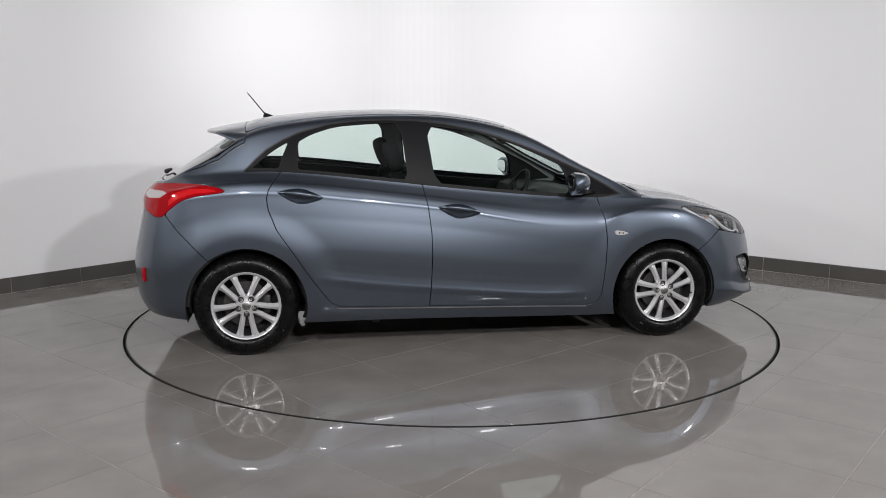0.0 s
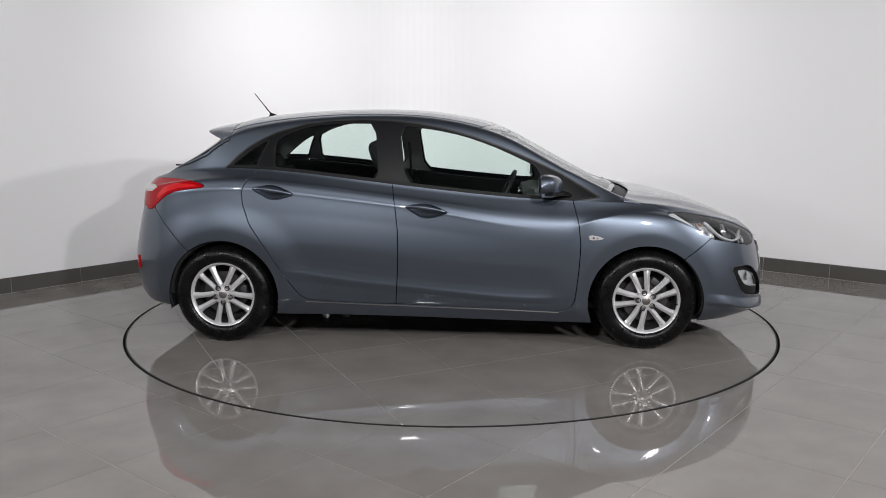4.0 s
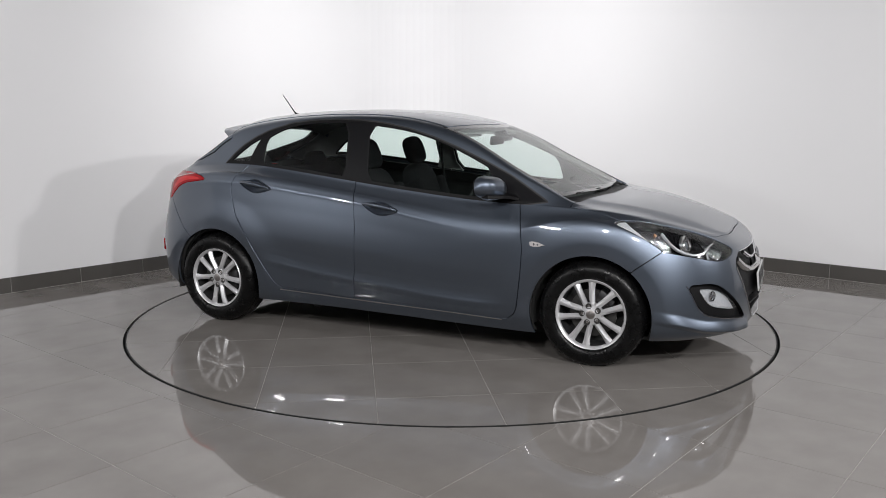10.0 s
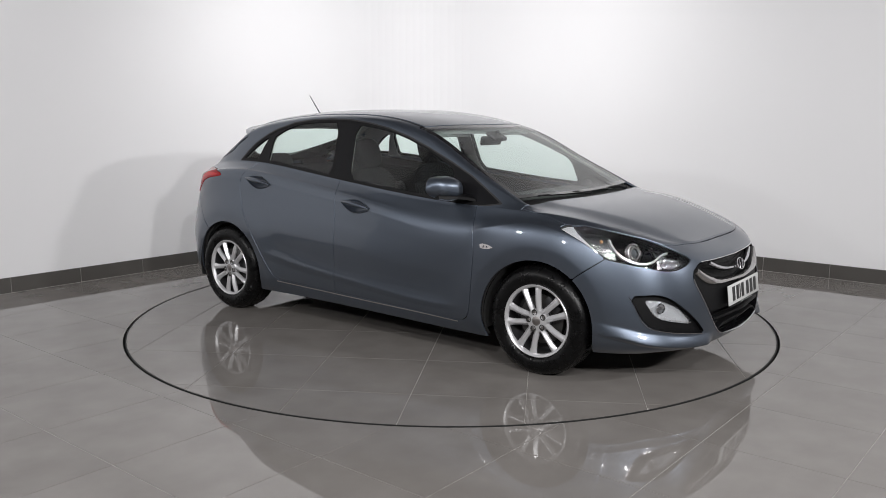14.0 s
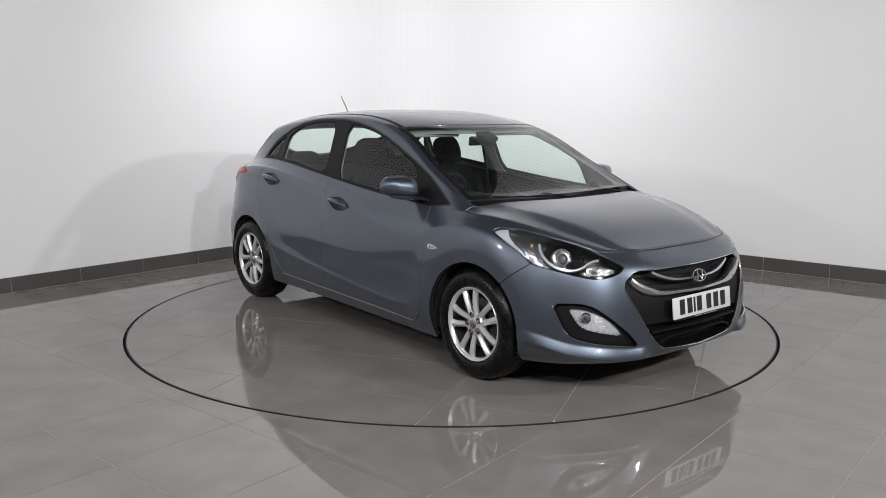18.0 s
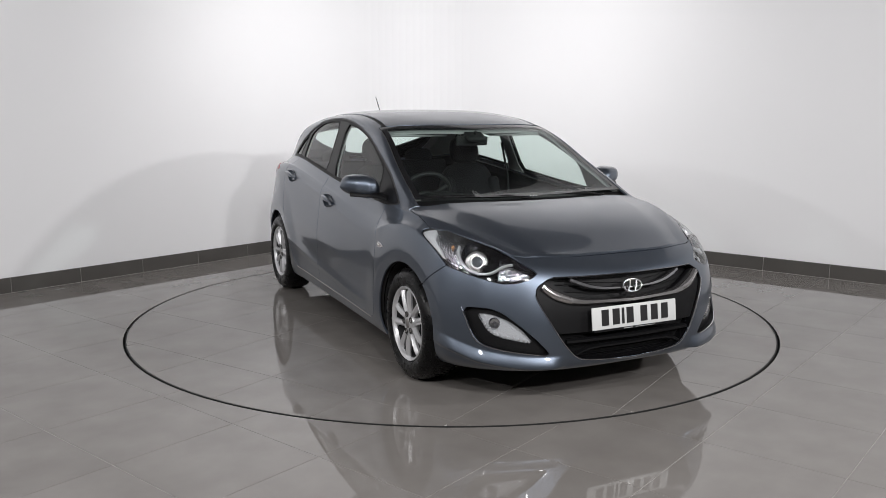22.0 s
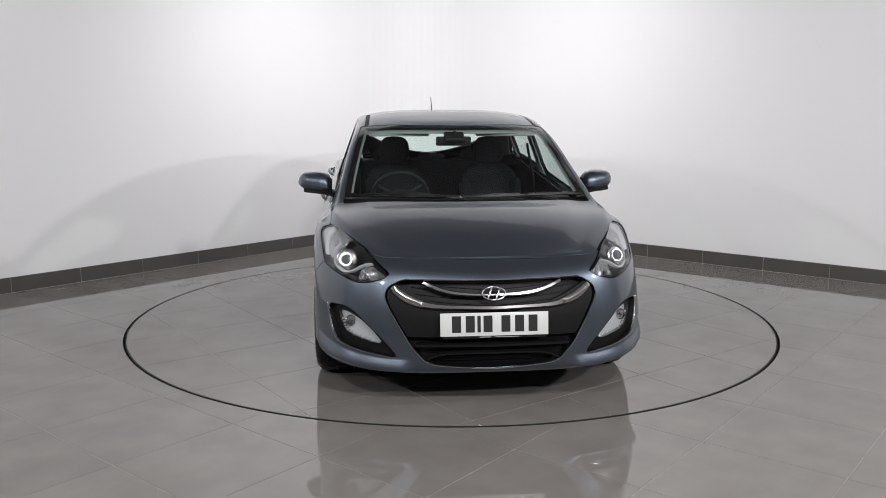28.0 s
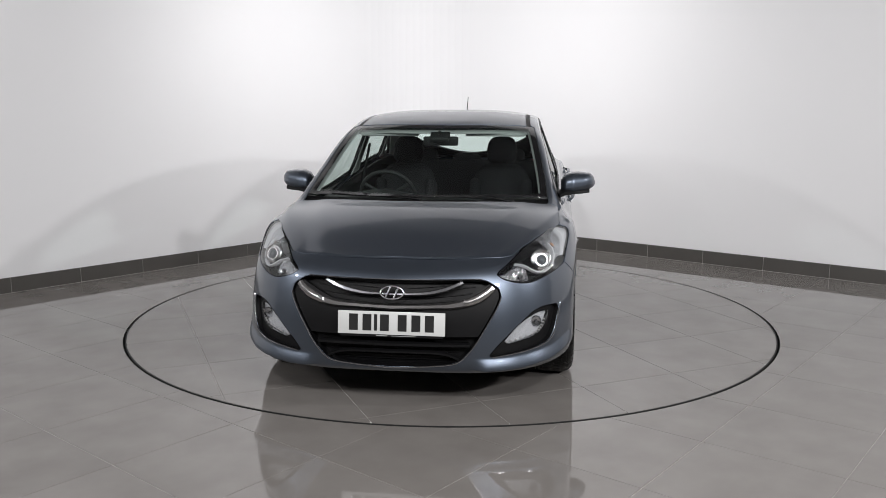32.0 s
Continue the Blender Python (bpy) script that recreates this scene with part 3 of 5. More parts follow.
def skin_normals(g):
    pad = np.concatenate([(g * [1, -1, 1])[1:4][::-1], g, (g * [1, -1, 1])[-4:-1][::-1]], 0)
    pad2 = np.concatenate([pad, (pad * [1, -1, 1])[:, -2:-6:-1]], 1)
    du, dv = np.gradient(pad2, axis=0), np.gradient(pad2, axis=1)
    n = np.cross(dv, du)
    n /= np.maximum(np.linalg.norm(n, axis=2), 1e-9)[..., None]
    n = n[3:-3, :g.shape[1]]
    ref = n[N_COL // 2, N_LOW // 2]
    return -n if ref[1] < 0 else n


NORM = skin_normals(GRID)


class Sheet:
    """A piece of skin: points, normals, and faces; cut by fields (kept where a field is above zero)."""

    def __init__(self, p, n, f):
        self.p, self.n, self.f = p, n, f

    def cut(self, field):
        val = field(self.p)
        inside = val > 0
        p, n = list(map(tuple, self.p)), list(map(tuple, self.n))
        faces, made = [], {}

        def crossing(a, b):
            key = (a, b) if a < b else (b, a)
            if key not in made:
                t = val[a] / (val[a] - val[b])
                q = self.p[a] + t * (self.p[b] - self.p[a])
                m = self.n[a] + t * (self.n[b] - self.n[a])
                made[key] = len(p)
                p.append(tuple(q))
                n.append(tuple(m))
            return made[key]

        for f in self.f:
            flags = [inside[k] for k in f]
            if all(flags):
                faces.append(f)
            elif any(flags):
                out = []
                for a, b, ia, ib in zip(f, f[1:] + f[:1], flags, flags[1:] + flags[:1]):
                    if ia:
                        out.append(a)
                    if ia != ib:
                        out.append(crossing(a, b))
                if len(out) > 2:
                    faces.append(tuple(out))
        used = sorted({k for f in faces for k in f})
        remap = {k: i for i, k in enumerate(used)}
        return Sheet(np.array([p[k] for k in used]).reshape(-1, 3), np.array([n[k] for k in used]).reshape(-1, 3), [tuple(remap[k] for k in f) for f in faces])

    def rim(self):
        count = {}
        for f in self.f:
            for a, b in zip(f, f[1:] + f[:1]):
                count[(a, b)] = 1
        return [(a, b) for a, b in count if (b, a) not in count]

    def pushed(self, depth):
        return Sheet(self.p - self.n * depth, self.n, self.f)

    def mirrored(self):
        return Sheet(self.p * [1, -1, 1], self.n * [1, -1, 1], [f[::-1] for f in self.f])

    def joined(self, other):
        k = len(self.p)
        return Sheet(np.concatenate([self.p, other.p]), np.concatenate([self.n, other.n]), self.f + [tuple(a + k for a in f) for f in other.f])

    def weld(self):
        """Joins the two halves of a symmetric piece along the middle."""
        key = {}
        remap = []
        p, n = [], []
        for q, m in zip(self.p, self.n):
            k = (round(q[0], 5), round(q[1], 5), round(q[2], 5))
            if abs(q[1]) > 1e-4 or k not in key:
                key[k] = len(p)
                remap.append(len(p))
                p.append(q)
                n.append(m if abs(q[1]) > 1e-4 else m * [1, 0, 1])
            else:
                remap.append(key[k])
        return Sheet(np.array(p), np.array(n), [tuple(remap[k] for k in f) for f in self.f])

    def mesh(self, name, mat, flange=0.012):
        """The mesh with true normals, its edges turned inwards by the flange."""
        p, n, f = [tuple(q) for q in self.p], [tuple(q) for q in self.n], list(self.f)
        if flange:
            for a, b in self.rim():
                pa, pb, na, nb = self.p[a], self.p[b], self.n[a], self.n[b]
                if abs(pa[1]) < 1e-4 and abs(pb[1]) < 1e-4 and abs(na[1]) < 0.02:
                    continue
                side = np.cross(pb - pa, na)
                side = side / max(1e-9, np.linalg.norm(side))
                k = len(p)
                p += [tuple(pa), tuple(pb), tuple(pb - nb * flange), tuple(pa - na * flange)]
                soft = [tuple(0.7 * na + 0.7 * side), tuple(0.7 * nb + 0.7 * side), tuple(side), tuple(side)]
                n += soft
                f.append((k, k + 3, k + 2, k + 1))
        clean = []
        for face in f:
            face = [a for k, a in enumerate(face) if a != face[k - 1]]
            if len(set(face)) == len(face) > 2:
                clean.append(tuple(face))
        me = mesh_of(name, p, clean, mat)
        if not clean:
            return me
        me.normals_split_custom_set_from_vertices([Vector(q).normalized() for q in n])
        return me


def whole_skin():
    c, r = GRID.shape[:2]
    idx = np.arange(c * r).reshape(c, r)
    faces = [(int(idx[i, j]), int(idx[i, j + 1]), int(idx[i + 1, j + 1]), int(idx[i + 1, j])) for i in range(c - 1) for j in range(r - 1)]
    # wind the faces so that they look outwards
    p, n = GRID.reshape(-1, 3), NORM.reshape(-1, 3)
    n[np.abs(p[:, 1]) < 1e-5, 1] = 0
    a, b, c_, _ = faces[len(faces) // 2 + 20]
    if np.dot(np.cross(p[b] - p[a], p[c_] - p[a]), n[a]) < 0:
        faces = [f[::-1] for f in faces]
    return Sheet(p, n, faces)


SKIN = whole_skin()
ROWS_LOW = N_LOW - 1


def sub_skin(lower, skip=0):
    """The skin below or above the belt and bonnet edge; skip leaves out that many rows next to the edge."""
    c, r = GRID.shape[:2]
    keep = []
    for f in SKIN.f:
        rows = [k % r for k in f]
        if (max(rows) <= ROWS_LOW) == lower and (lower or min(rows) >= ROWS_LOW + skip):
            keep.append(f)
    used = sorted({k for f in keep for k in f})
    remap = {k: i for i, k in enumerate(used)}
    return Sheet(SKIN.p[used], SKIN.n[used], [tuple(remap[k] for k in f) for f in keep])


LOWER, UPPER, LID = sub_skin(True), sub_skin(False), sub_skin(False, 3)


def outline(points, chart):
    """A field: distance inside a closed outline drawn in a chart of the skin (positive inside)."""
    poly = np.array(points, float)

    def field(p):
        q = chart(p)
        a, b = poly, np.roll(poly, -1, axis=0)
        best = np.full(len(q), 1e9)
        inside = np.zeros(len(q), bool)
        for (ax, ay), (bx, by) in zip(a, b):
            ex, ey = bx - ax, by - ay
            t = np.clip(((q[:, 0] - ax) * ex + (q[:, 1] - ay) * ey) / max(ex * ex + ey * ey, 1e-12), 0, 1)
            best = np.minimum(best, np.hypot(q[:, 0] - ax - t * ex, q[:, 1] - ay - t * ey))
            cross = ((ay > q[:, 1]) != (by > q[:, 1])) & (q[:, 0] < (bx - ax) * (q[:, 1] - ay) / (by - ay + 1e-12) + ax)
            inside ^= cross
        return np.where(inside, best, -best)
    return field


def rounded(points, steps=5):
    """A closed outline with its corners softened (Chaikin, gently)."""
    p = np.array(points, float)
    for _ in range(2 if steps > 2 else 1):
        q = np.roll(p, -1, axis=0)
        p = np.stack([0.82 * p + 0.18 * q, 0.18 * p + 0.82 * q], 1).reshape(-1, 2)
    return p


SIDE = lambda p: p[:, [0, 2]]
FRONT = lambda p: p[:, [1, 2]]
TOP = lambda p: p[:, [0, 1]]
LAMP_F = lambda p: np.stack([np.arctan2(p[:, 1], p[:, 0] - 1.1) * 0.85, p[:, 2]], 1)
LAMP_R = lambda p: np.stack([np.arctan2(p[:, 1], -1.0 - p[:, 0]) * 0.9, p[:, 2]], 1)


def both(*fields):
    return lambda p: np.minimum.reduce([f(p) for f in fields])


def either(*fields):
    return lambda p: np.maximum.reduce([f(p) for f in fields])


def outside(f, gap=0.0):
    return lambda p: -f(p) - gap


def inside(f, gap=0.0):
    return lambda p: f(p) - gap
# ---------------------------------------------------------------- regions of the skin
def deg(points, k=0.85):
    return [(radians(a) * k, z) for a, z in points]


GAPW = 0.0028
beyond_x = lambda x0: (lambda p: p[:, 0] - x0)
above_y = lambda y0: (lambda p: p[:, 1] - y0)
above_z = lambda z0: (lambda p: p[:, 2] - z0)
ARCH_F = lambda p: np.minimum(0.350 - np.hypot(p[:, 0] - AXLE_F + 0.006, p[:, 2] - 0.300), p[:, 1] - 0.4)
ARCH_R = lambda p: np.minimum(0.354 - np.hypot(p[:, 0] - AXLE_R - 0.004, p[:, 2] - 0.302), p[:, 1] - 0.4)
LAMP = outline(rounded(deg([(72.4, 0.840), (69.5, 0.854), (62, 0.849), (52.6, 0.820), (43.7, 0.790), (36.5, 0.749), (29.2, 0.686), (31, 0.660), (35, 0.638), (39, 0.634), (45.7, 0.657),
                            (52.5, 0.680), (56.1, 0.690), (61.7, 0.755), (67, 0.800)]), 2), LAMP_F)
TAILLAMP = outline(rounded(deg([(59.3, 0.990), (57, 1.013), (53, 1.025), (46.3, 1.031), (38, 1.031), (30, 1.022), (24, 0.995), (25, 0.930), (32, 0.875), (39.8, 0.830), (42.9, 0.886), (46, 0.935), (50, 0.965), (55.9, 0.981)], 0.9), 2), LAMP_R)
GRILLE = both(outline(rounded([(-0.3, 0.657), (0.20, 0.658), (0.432, 0.663), (0.503, 0.622), (0.516, 0.583), (0.498, 0.531), (0.444, 0.433), (0.388, 0.344), (0.326, 0.277), (0.27, 0.258), (0.15, 0.248), (-0.3, 0.240)], 2), FRONT), beyond_x(1.0))
POCKET = both(outline(rounded([(0.794, 0.508), (0.772, 0.394), (0.746, 0.342), (0.662, 0.317), (0.478, 0.292), (0.466, 0.300), (0.515, 0.357), (0.593, 0.432), (0.666, 0.496), (0.713, 0.514)], 2), FRONT), beyond_x(1.0))
FOG = both(outline(rounded([(0.757, 0.486), (0.731, 0.415), (0.699, 0.378), (0.530, 0.343), (0.590, 0.417), (0.644, 0.458), (0.708, 0.486)], 2), FRONT), beyond_x(1.0))
DLO = both(outline([(-1.390, 1.100), (-1.320, 1.172), (-1.250, 1.231), (-1.160, 1.284), (-1.066, 1.327), (-0.886, 1.377), (-0.706, 1.398), (-0.528, 1.404), (-0.349, 1.400), (-0.171, 1.381),
                    (0.007, 1.348), (0.186, 1.298), (0.366, 1.234), (0.546, 1.160), (0.717, 1.082), (0.850, 1.005), (0.962, 0.937), (0.800, 0.914), (0.700, 0.900), (0.4, 0.89), (-0.2, 0.94), (-0.9, 1.02), (-1.20, 1.075), (-1.36, 1.086)], SIDE),
           above_y(0.45))
PANE_F = both(outline(rounded([(-0.282, 1.374), (-0.063, 1.347), (0.113, 1.311), (0.29, 1.252), (0.468, 1.174), (0.590, 1.116), (0.630, 0.922), (0.258, 0.951), (0.008, 0.980), (-0.236, 1.006)], 2), SIDE), above_y(0.5))
PANE_R = both(outline(rounded([(-1.076, 1.272), (-0.981, 1.324), (-0.84, 1.368), (-0.62, 1.386), (-0.435, 1.386), (-0.402, 1.018), (-0.60, 1.036), (-0.847, 1.062), (-1.070, 1.088)], 2), SIDE), above_y(0.5))
PANE_Q = both(outline(rounded([(-1.366, 1.102), (-1.278, 1.178), (-1.204, 1.234), (-1.112, 1.284), (-1.150, 1.215), (-1.196, 1.094)], 2), SIDE), above_y(0.5))
B_GAP = [(-0.36, 1.45), (-0.335, 1.179), (-0.320, 1.018), (-0.293, 0.869), (-0.277, 0.729), (-0.274, 0.588), (-0.279, 0.446), (-0.291, 0.270)]
DOOR_F = both(outline(B_GAP + [(0.0, 0.259), (0.4, 0.246), (0.715, 0.235), (0.760, 0.243), (0.797, 0.271), (0.815, 0.310), (0.824, 0.380), (0.838, 0.521), (0.844, 0.662), (0.830, 0.785), (0.800, 0.912), (0.78, 1.45)], SIDE), above_y(0.45))
DOOR_R = both(outline(B_GAP[::-1] + [(-1.06, 1.45), (-1.100, 1.27), (-1.161, 1.112), (-1.215, 1.045), (-1.245, 1.000), (-1.258, 0.950), (-1.250, 0.885), (-1.204, 0.763), (-1.108, 0.622), (-1.042, 0.516),
                                     (-0.941, 0.373), (-0.895, 0.316), (-0.845, 0.288), (-0.70, 0.280), (-0.344, 0.267)], SIDE), above_y(0.45))
BUMP_F = both(outline([(1.40, 0.05), (1.40, 0.50), (1.493, 0.588), (1.550, 0.630), (1.645, 0.700), (1.66, 0.78), (1.62, 0.95), (2.4, 0.95), (2.4, 0.05)], SIDE), beyond_x(1.3))
BUMP_R = both(outline([(-1.50, 0.05), (-1.55, 0.54), (-1.622, 0.603), (-1.706, 0.690), (-1.772, 0.755), (-1.850, 0.850), (-1.94, 0.94), (-2.4, 0.94), (-2.4, 0.05)], SIDE), lambda p: -1.4 - p[:, 0])
hood_x = lambda y: 1.112 + 0.108 * (1 - (np.abs(y) / 0.74) ** 2)
screen_top = lambda y: 0.245 + 0.085 * (1 - (np.abs(y) / 0.55) ** 2)
rail_y = lambda x: spline(RAIL_X, RAIL_Y, x)
BEARING = lambda p: np.degrees(np.arctan2(p[:, 1], p[:, 0] - 1.1))
seam_z = lambda p: np.interp(BEARING(p), [0, 20, 27.3, 33, 36.5, 42.4, 51.5, 62.4, 70, 74.6, 80.6, 90.5, 97.6], [0.743, 0.745, 0.750, 0.750, 0.756, 0.787, 0.818, 0.847, 0.852, 0.873, 0.898, 0.918, 0.937])
HOOD = lambda p: np.minimum(p[:, 0] - hood_x(p[:, 1]), 2.2 * (p[:, 2] - seam_z(p)))
SCREEN = lambda p: np.minimum.reduce([hood_x(p[:, 1]) - 0.012 - p[:, 0], p[:, 0] - screen_top(p[:, 1]), rail_y(p[:, 0]) - 0.030 - p[:, 1]])
ROOF = lambda p: np.minimum.reduce([screen_top(p[:, 1]) - p[:, 0], p[:, 0] + 1.40 - 0.03 * p[:, 1], rail_y(p[:, 0]) - 0.080 - p[:, 1]])
DITCH = lambda p: np.minimum.reduce([screen_top(p[:, 1]) - p[:, 0], p[:, 0] + 1.40 - 0.03 * p[:, 1], rail_y(p[:, 0]) - 0.054 - p[:, 1]])
TAIL_Y = lambda x: np.interp(x, [-2.2, -1.95, -1.85, -1.76, -1.65, -1.54, -1.40], [0.60, 0.60, 0.600, 0.620, 0.652, 0.668, 0.660])
TAILGATE = lambda p: np.minimum.reduce([-1.40 + 0.03 * p[:, 1] - p[:, 0], TAIL_Y(p[:, 0]) - p[:, 1], p[:, 2] - 0.62])
REARGLASS = lambda p: np.minimum.reduce([-1.43 - p[:, 0], TAIL_Y(p[:, 0]) - 0.012 - p[:, 1], p[:, 2] - 1.045])


HANDLES = ((-0.100, 0.862), (-1.060, 0.966))


def cup_loop(size):
    """The lens-shaped recess behind a door handle, in its own plane."""
    loop = []
    for a in np.linspace(0, 2 * math.pi, 41)[:-1]:
        loop.append((0.128 * math.cos(a) * size, 0.043 * math.sin(a) * (1 - 0.55 * abs(math.cos(a)) ** 1.5) * (1.15 if math.sin(a) < 0 else 0.85) * size))
    return loop


def cup_field(x, z):
    slope = math.atan2(-0.04, 0.28)
    c, s = math.cos(slope), math.sin(slope)
    return both(outline([(x + u * c - v * s, z + u * s + v * c) for u, v in cup_loop(0.97)], SIDE), above_y(0.5))


CUPS = either(*[cup_field(x, z) for x, z in HANDLES])


def paired(name, sheet, mat, parent, label="", flange=0.012):
    """The left piece and its mirror image, as two parts."""
    a = child(name, sheet.mesh(name, mat, flange), parent, label)
    b = child(name, sheet.mirrored().mesh(name, mat, flange), parent, label)
    return a, b


def across(name, sheet, mat, parent, label="", flange=0.012):
    """One piece that runs over the middle."""
    return child(name, sheet.joined(sheet.mirrored()).weld().mesh(name, mat, flange), parent, label)


def build_body(car):
    g = GAPW
    bumper = LOWER.cut(inside(BUMP_F, g)).cut(outside(either(LAMP, GRILLE, POCKET, ARCH_F, HOOD), g))
    bump = across("front_bumper", bumper, PAINT, car, "slate grey front bumper")
    fender = LOWER.cut(outside(either(BUMP_F, DOOR_F, LAMP, ARCH_F, HOOD), g)).cut(both(beyond_x(0.758), outside(lambda p: np.minimum(0.24 - p[:, 2], 0.9 - p[:, 0]))))
    paired("front_wing", fender, PAINT, car)
    paired("wing_top", UPPER.cut(outside(either(HOOD, DLO), g)).cut(lambda p: np.minimum.reduce([p[:, 0] - hood_x(p[:, 1]) - g, p[:, 1] - 0.68, 1.30 - p[:, 0]])), PAINT, car)
    doors_f = paired("front_door", LOWER.cut(inside(DOOR_F, g)).cut(outside(CUPS)), PAINT, car)
    doors_r = paired("rear_door", LOWER.cut(inside(DOOR_R, g)).cut(outside(either(ARCH_R, CUPS), g)), PAINT, car)
    low_side = LOWER.cut(outside(either(DOOR_F, DOOR_R, BUMP_R, TAILLAMP, TAILGATE, ARCH_R, ARCH_F), g)).cut(lambda p: 0.755 - p[:, 0])
    sill_nose = LOWER.cut(outside(either(ARCH_F, DOOR_F), g)).cut(lambda p: np.minimum.reduce([0.24 - p[:, 2], 0.9 - p[:, 0], p[:, 0] - 0.755]))
    up_side = UPPER.cut(outside(either(DLO, HOOD, SCREEN, DITCH, TAILGATE), g)).cut(lambda p: np.minimum(hood_x(p[:, 1]) - p[:, 0], np.where(p[:, 0] > 0.95, p[:, 1] - rail_y(p[:, 0]) + 0.035, 0.1)))
    paired("body_side", low_side.joined(up_side).joined(sill_nose), PAINT, car, "slate grey pillars, sill and rear quarter")
    across("bonnet", SKIN.cut(beyond_x(0.9)).cut(inside(HOOD, g)), PAINT, car, "slate grey bonnet with two soft creases")
    across("roof_panel", UPPER.cut(inside(ROOF, 0.002)), PAINT, car)
    paired("roof_ditch", UPPER.cut(lambda p: np.minimum.reduce([screen_top(p[:, 1]) - p[:, 0], p[:, 0] + 1.40, rail_y(p[:, 0]) - 0.046 - p[:, 1], p[:, 1] - rail_y(p[:, 0]) + 0.090])).pushed(0.006), BLACK, car, "black roof ditch strip")
    rear = across("rear_bumper", LOWER.cut(inside(BUMP_R, g)).cut(outside(either(ARCH_R, TAILLAMP, TAILGATE), g)), PAINT, car)
    gate = across("tailgate", SKIN.cut(inside(TAILGATE, g)).cut(outside(either(TAILLAMP, REARGLASS), g)), PAINT, car)
    view = lambda p: 0.53 * np.clip((p[:, 2] - 1.09) / 0.15, 0, 1) ** 0.5 - 0.03 - p[:, 1]
    across("rear_window", SKIN.cut(REARGLASS).cut(view).pushed(0.003), GLASS, car, "tinted rear window", 0)
    across("rear_window_border", SKIN.cut(REARGLASS).cut(outside(view)).pushed(0.002), GLOSSBLACK, car, "black ceramic border")
    # windscreen and the black scuttle at its foot
    foot = lambda p: hood_x(p[:, 1]) - 0.085 - p[:, 0]
    band = lambda p: np.minimum.reduce([p[:, 0] - screen_top(p[:, 1]) - 0.045, foot(p) - 0.03, rail_y(p[:, 0]) - 0.068 - p[:, 1]])
    glass_all = UPPER.cut(inside(SCREEN, 0.003)).cut(foot)
    across("windscreen", glass_all.cut(band).pushed(0.003), GLASS, car, "green-tinted windscreen", 0)
    across("windscreen_border", glass_all.cut(lambda p: -band(p)).pushed(0.003), GLOSSBLACK, car, "black ceramic border", 0.004)
    across("scuttle", UPPER.cut(inside(SCREEN, -0.02)).cut(outside(foot)).pushed(0.022), BLACK, car, "black plastic scuttle panel")
    # side windows: black frames, panes set in
    frame = UPPER.cut(inside(DLO, 0.001)).cut(outside(either(PANE_F, PANE_R, PANE_Q)))
    paired("window_frame", frame.pushed(0.002), PILLAR, car, "gloss black window frames and pillar covers")
    for name, field in (("front_door_window", PANE_F), ("rear_door_window", PANE_R), ("quarter_window", PANE_Q)):
        paired(name, UPPER.cut(field).pushed(0.007), GLASS, car, "tinted side glass", 0)
    order = np.argsort(GRID[:, N_LOW - 1, 0])
    belt_z = lambda p: p[:, 2] - np.interp(p[:, 0], GRID[order, N_LOW - 1, 0], GRID[order, N_LOW - 1, 2])
    paired("belt_seal", UPPER.cut(inside(DLO, 0.001)).cut(lambda p: 0.020 - belt_z(p)).pushed(-0.003), BLACK, car, "black rubber belt seal", 0.006)
    paired("window_seal", UPPER.cut(inside(DLO, 0.001)).cut(lambda p: belt_z(p) - 0.021).cut(lambda p: 0.013 - DLO(p)).pushed(-0.0005), BLACK, car, "black rubber window seal", 0.004)
    for field in (PANE_F, PANE_R, PANE_Q):
        paired("pane_seal", UPPER.cut(lambda p: p[:, 1] - 0.56).cut(lambda p: 0.007 + field(p)).cut(lambda p: 0.002 - field(p)).pushed(0.0005), BLACK, car, "", 0.006)
    rim = UPPER.cut(inside(DLO, -0.006)).cut(outside(DLO, -0.002))
    paired("window_trim", rim.pushed(-0.0015), DARKMETAL, car, "", 0.004)
    # lining behind the skin, seen through the glass and the gaps
    across("headlining", UPPER.cut(inside(ROOF, -0.05)).pushed(0.035), LINING, car, "pale grey headlining", 0.01)
    inner = UPPER.cut(outside(either(PANE_F, PANE_R, PANE_Q), 0.010)).cut(lambda p: np.minimum(hood_x(p[:, 1]) - 0.1 - p[:, 0], p[:, 1] - rail_y(p[:, 0]) + 0.075)).cut(lambda p: p[:, 0] + 1.75)
    sail = lambda p: np.minimum(DLO(p), p[:, 0] - 0.45)
    paired("pillar_trim", inner.cut(outside(sail)).pushed(0.022), LINING, car, "pale grey inner pillar trim", 0.008)
    paired("corner_trim", inner.cut(sail).pushed(0.022), CABIN, car, "black inner corner trim", 0.008)
    trim = LOWER.cut(lambda p: np.minimum.reduce([0.85 - p[:, 0], p[:, 0] + 1.75, p[:, 2] - 0.16]))
    paired("door_lining", trim.cut(outside(ARCH_R, -0.01)).pushed(0.05), CABIN, car, "dark plastic door lining", 0.01)
    liner = LOWER.cut(inside(BUMP_F, -0.02)).cut(outside(either(GRILLE, POCKET, LAMP, ARCH_F), 0.01))
    across("bumper_core", liner.pushed(0.03), UNDER, car, "", 0)
    across("rear_core", LOWER.cut(lambda p: np.minimum(-1.6 - p[:, 0], p[:, 2] - 0.3)).cut(outside(ARCH_R, -0.01)).pushed(0.03), UNDER, car, "", 0)
    fl = LOWER.cut(lambda p: np.minimum(p[:, 0] - 0.74, 1.75 - p[:, 0])).cut(outside(either(ARCH_F, LAMP), 0.0))
    paired("wing_liner", fl.pushed(0.03), UNDER, car, "", 0)
    return bump, doors_f, doors_r, rear, gate


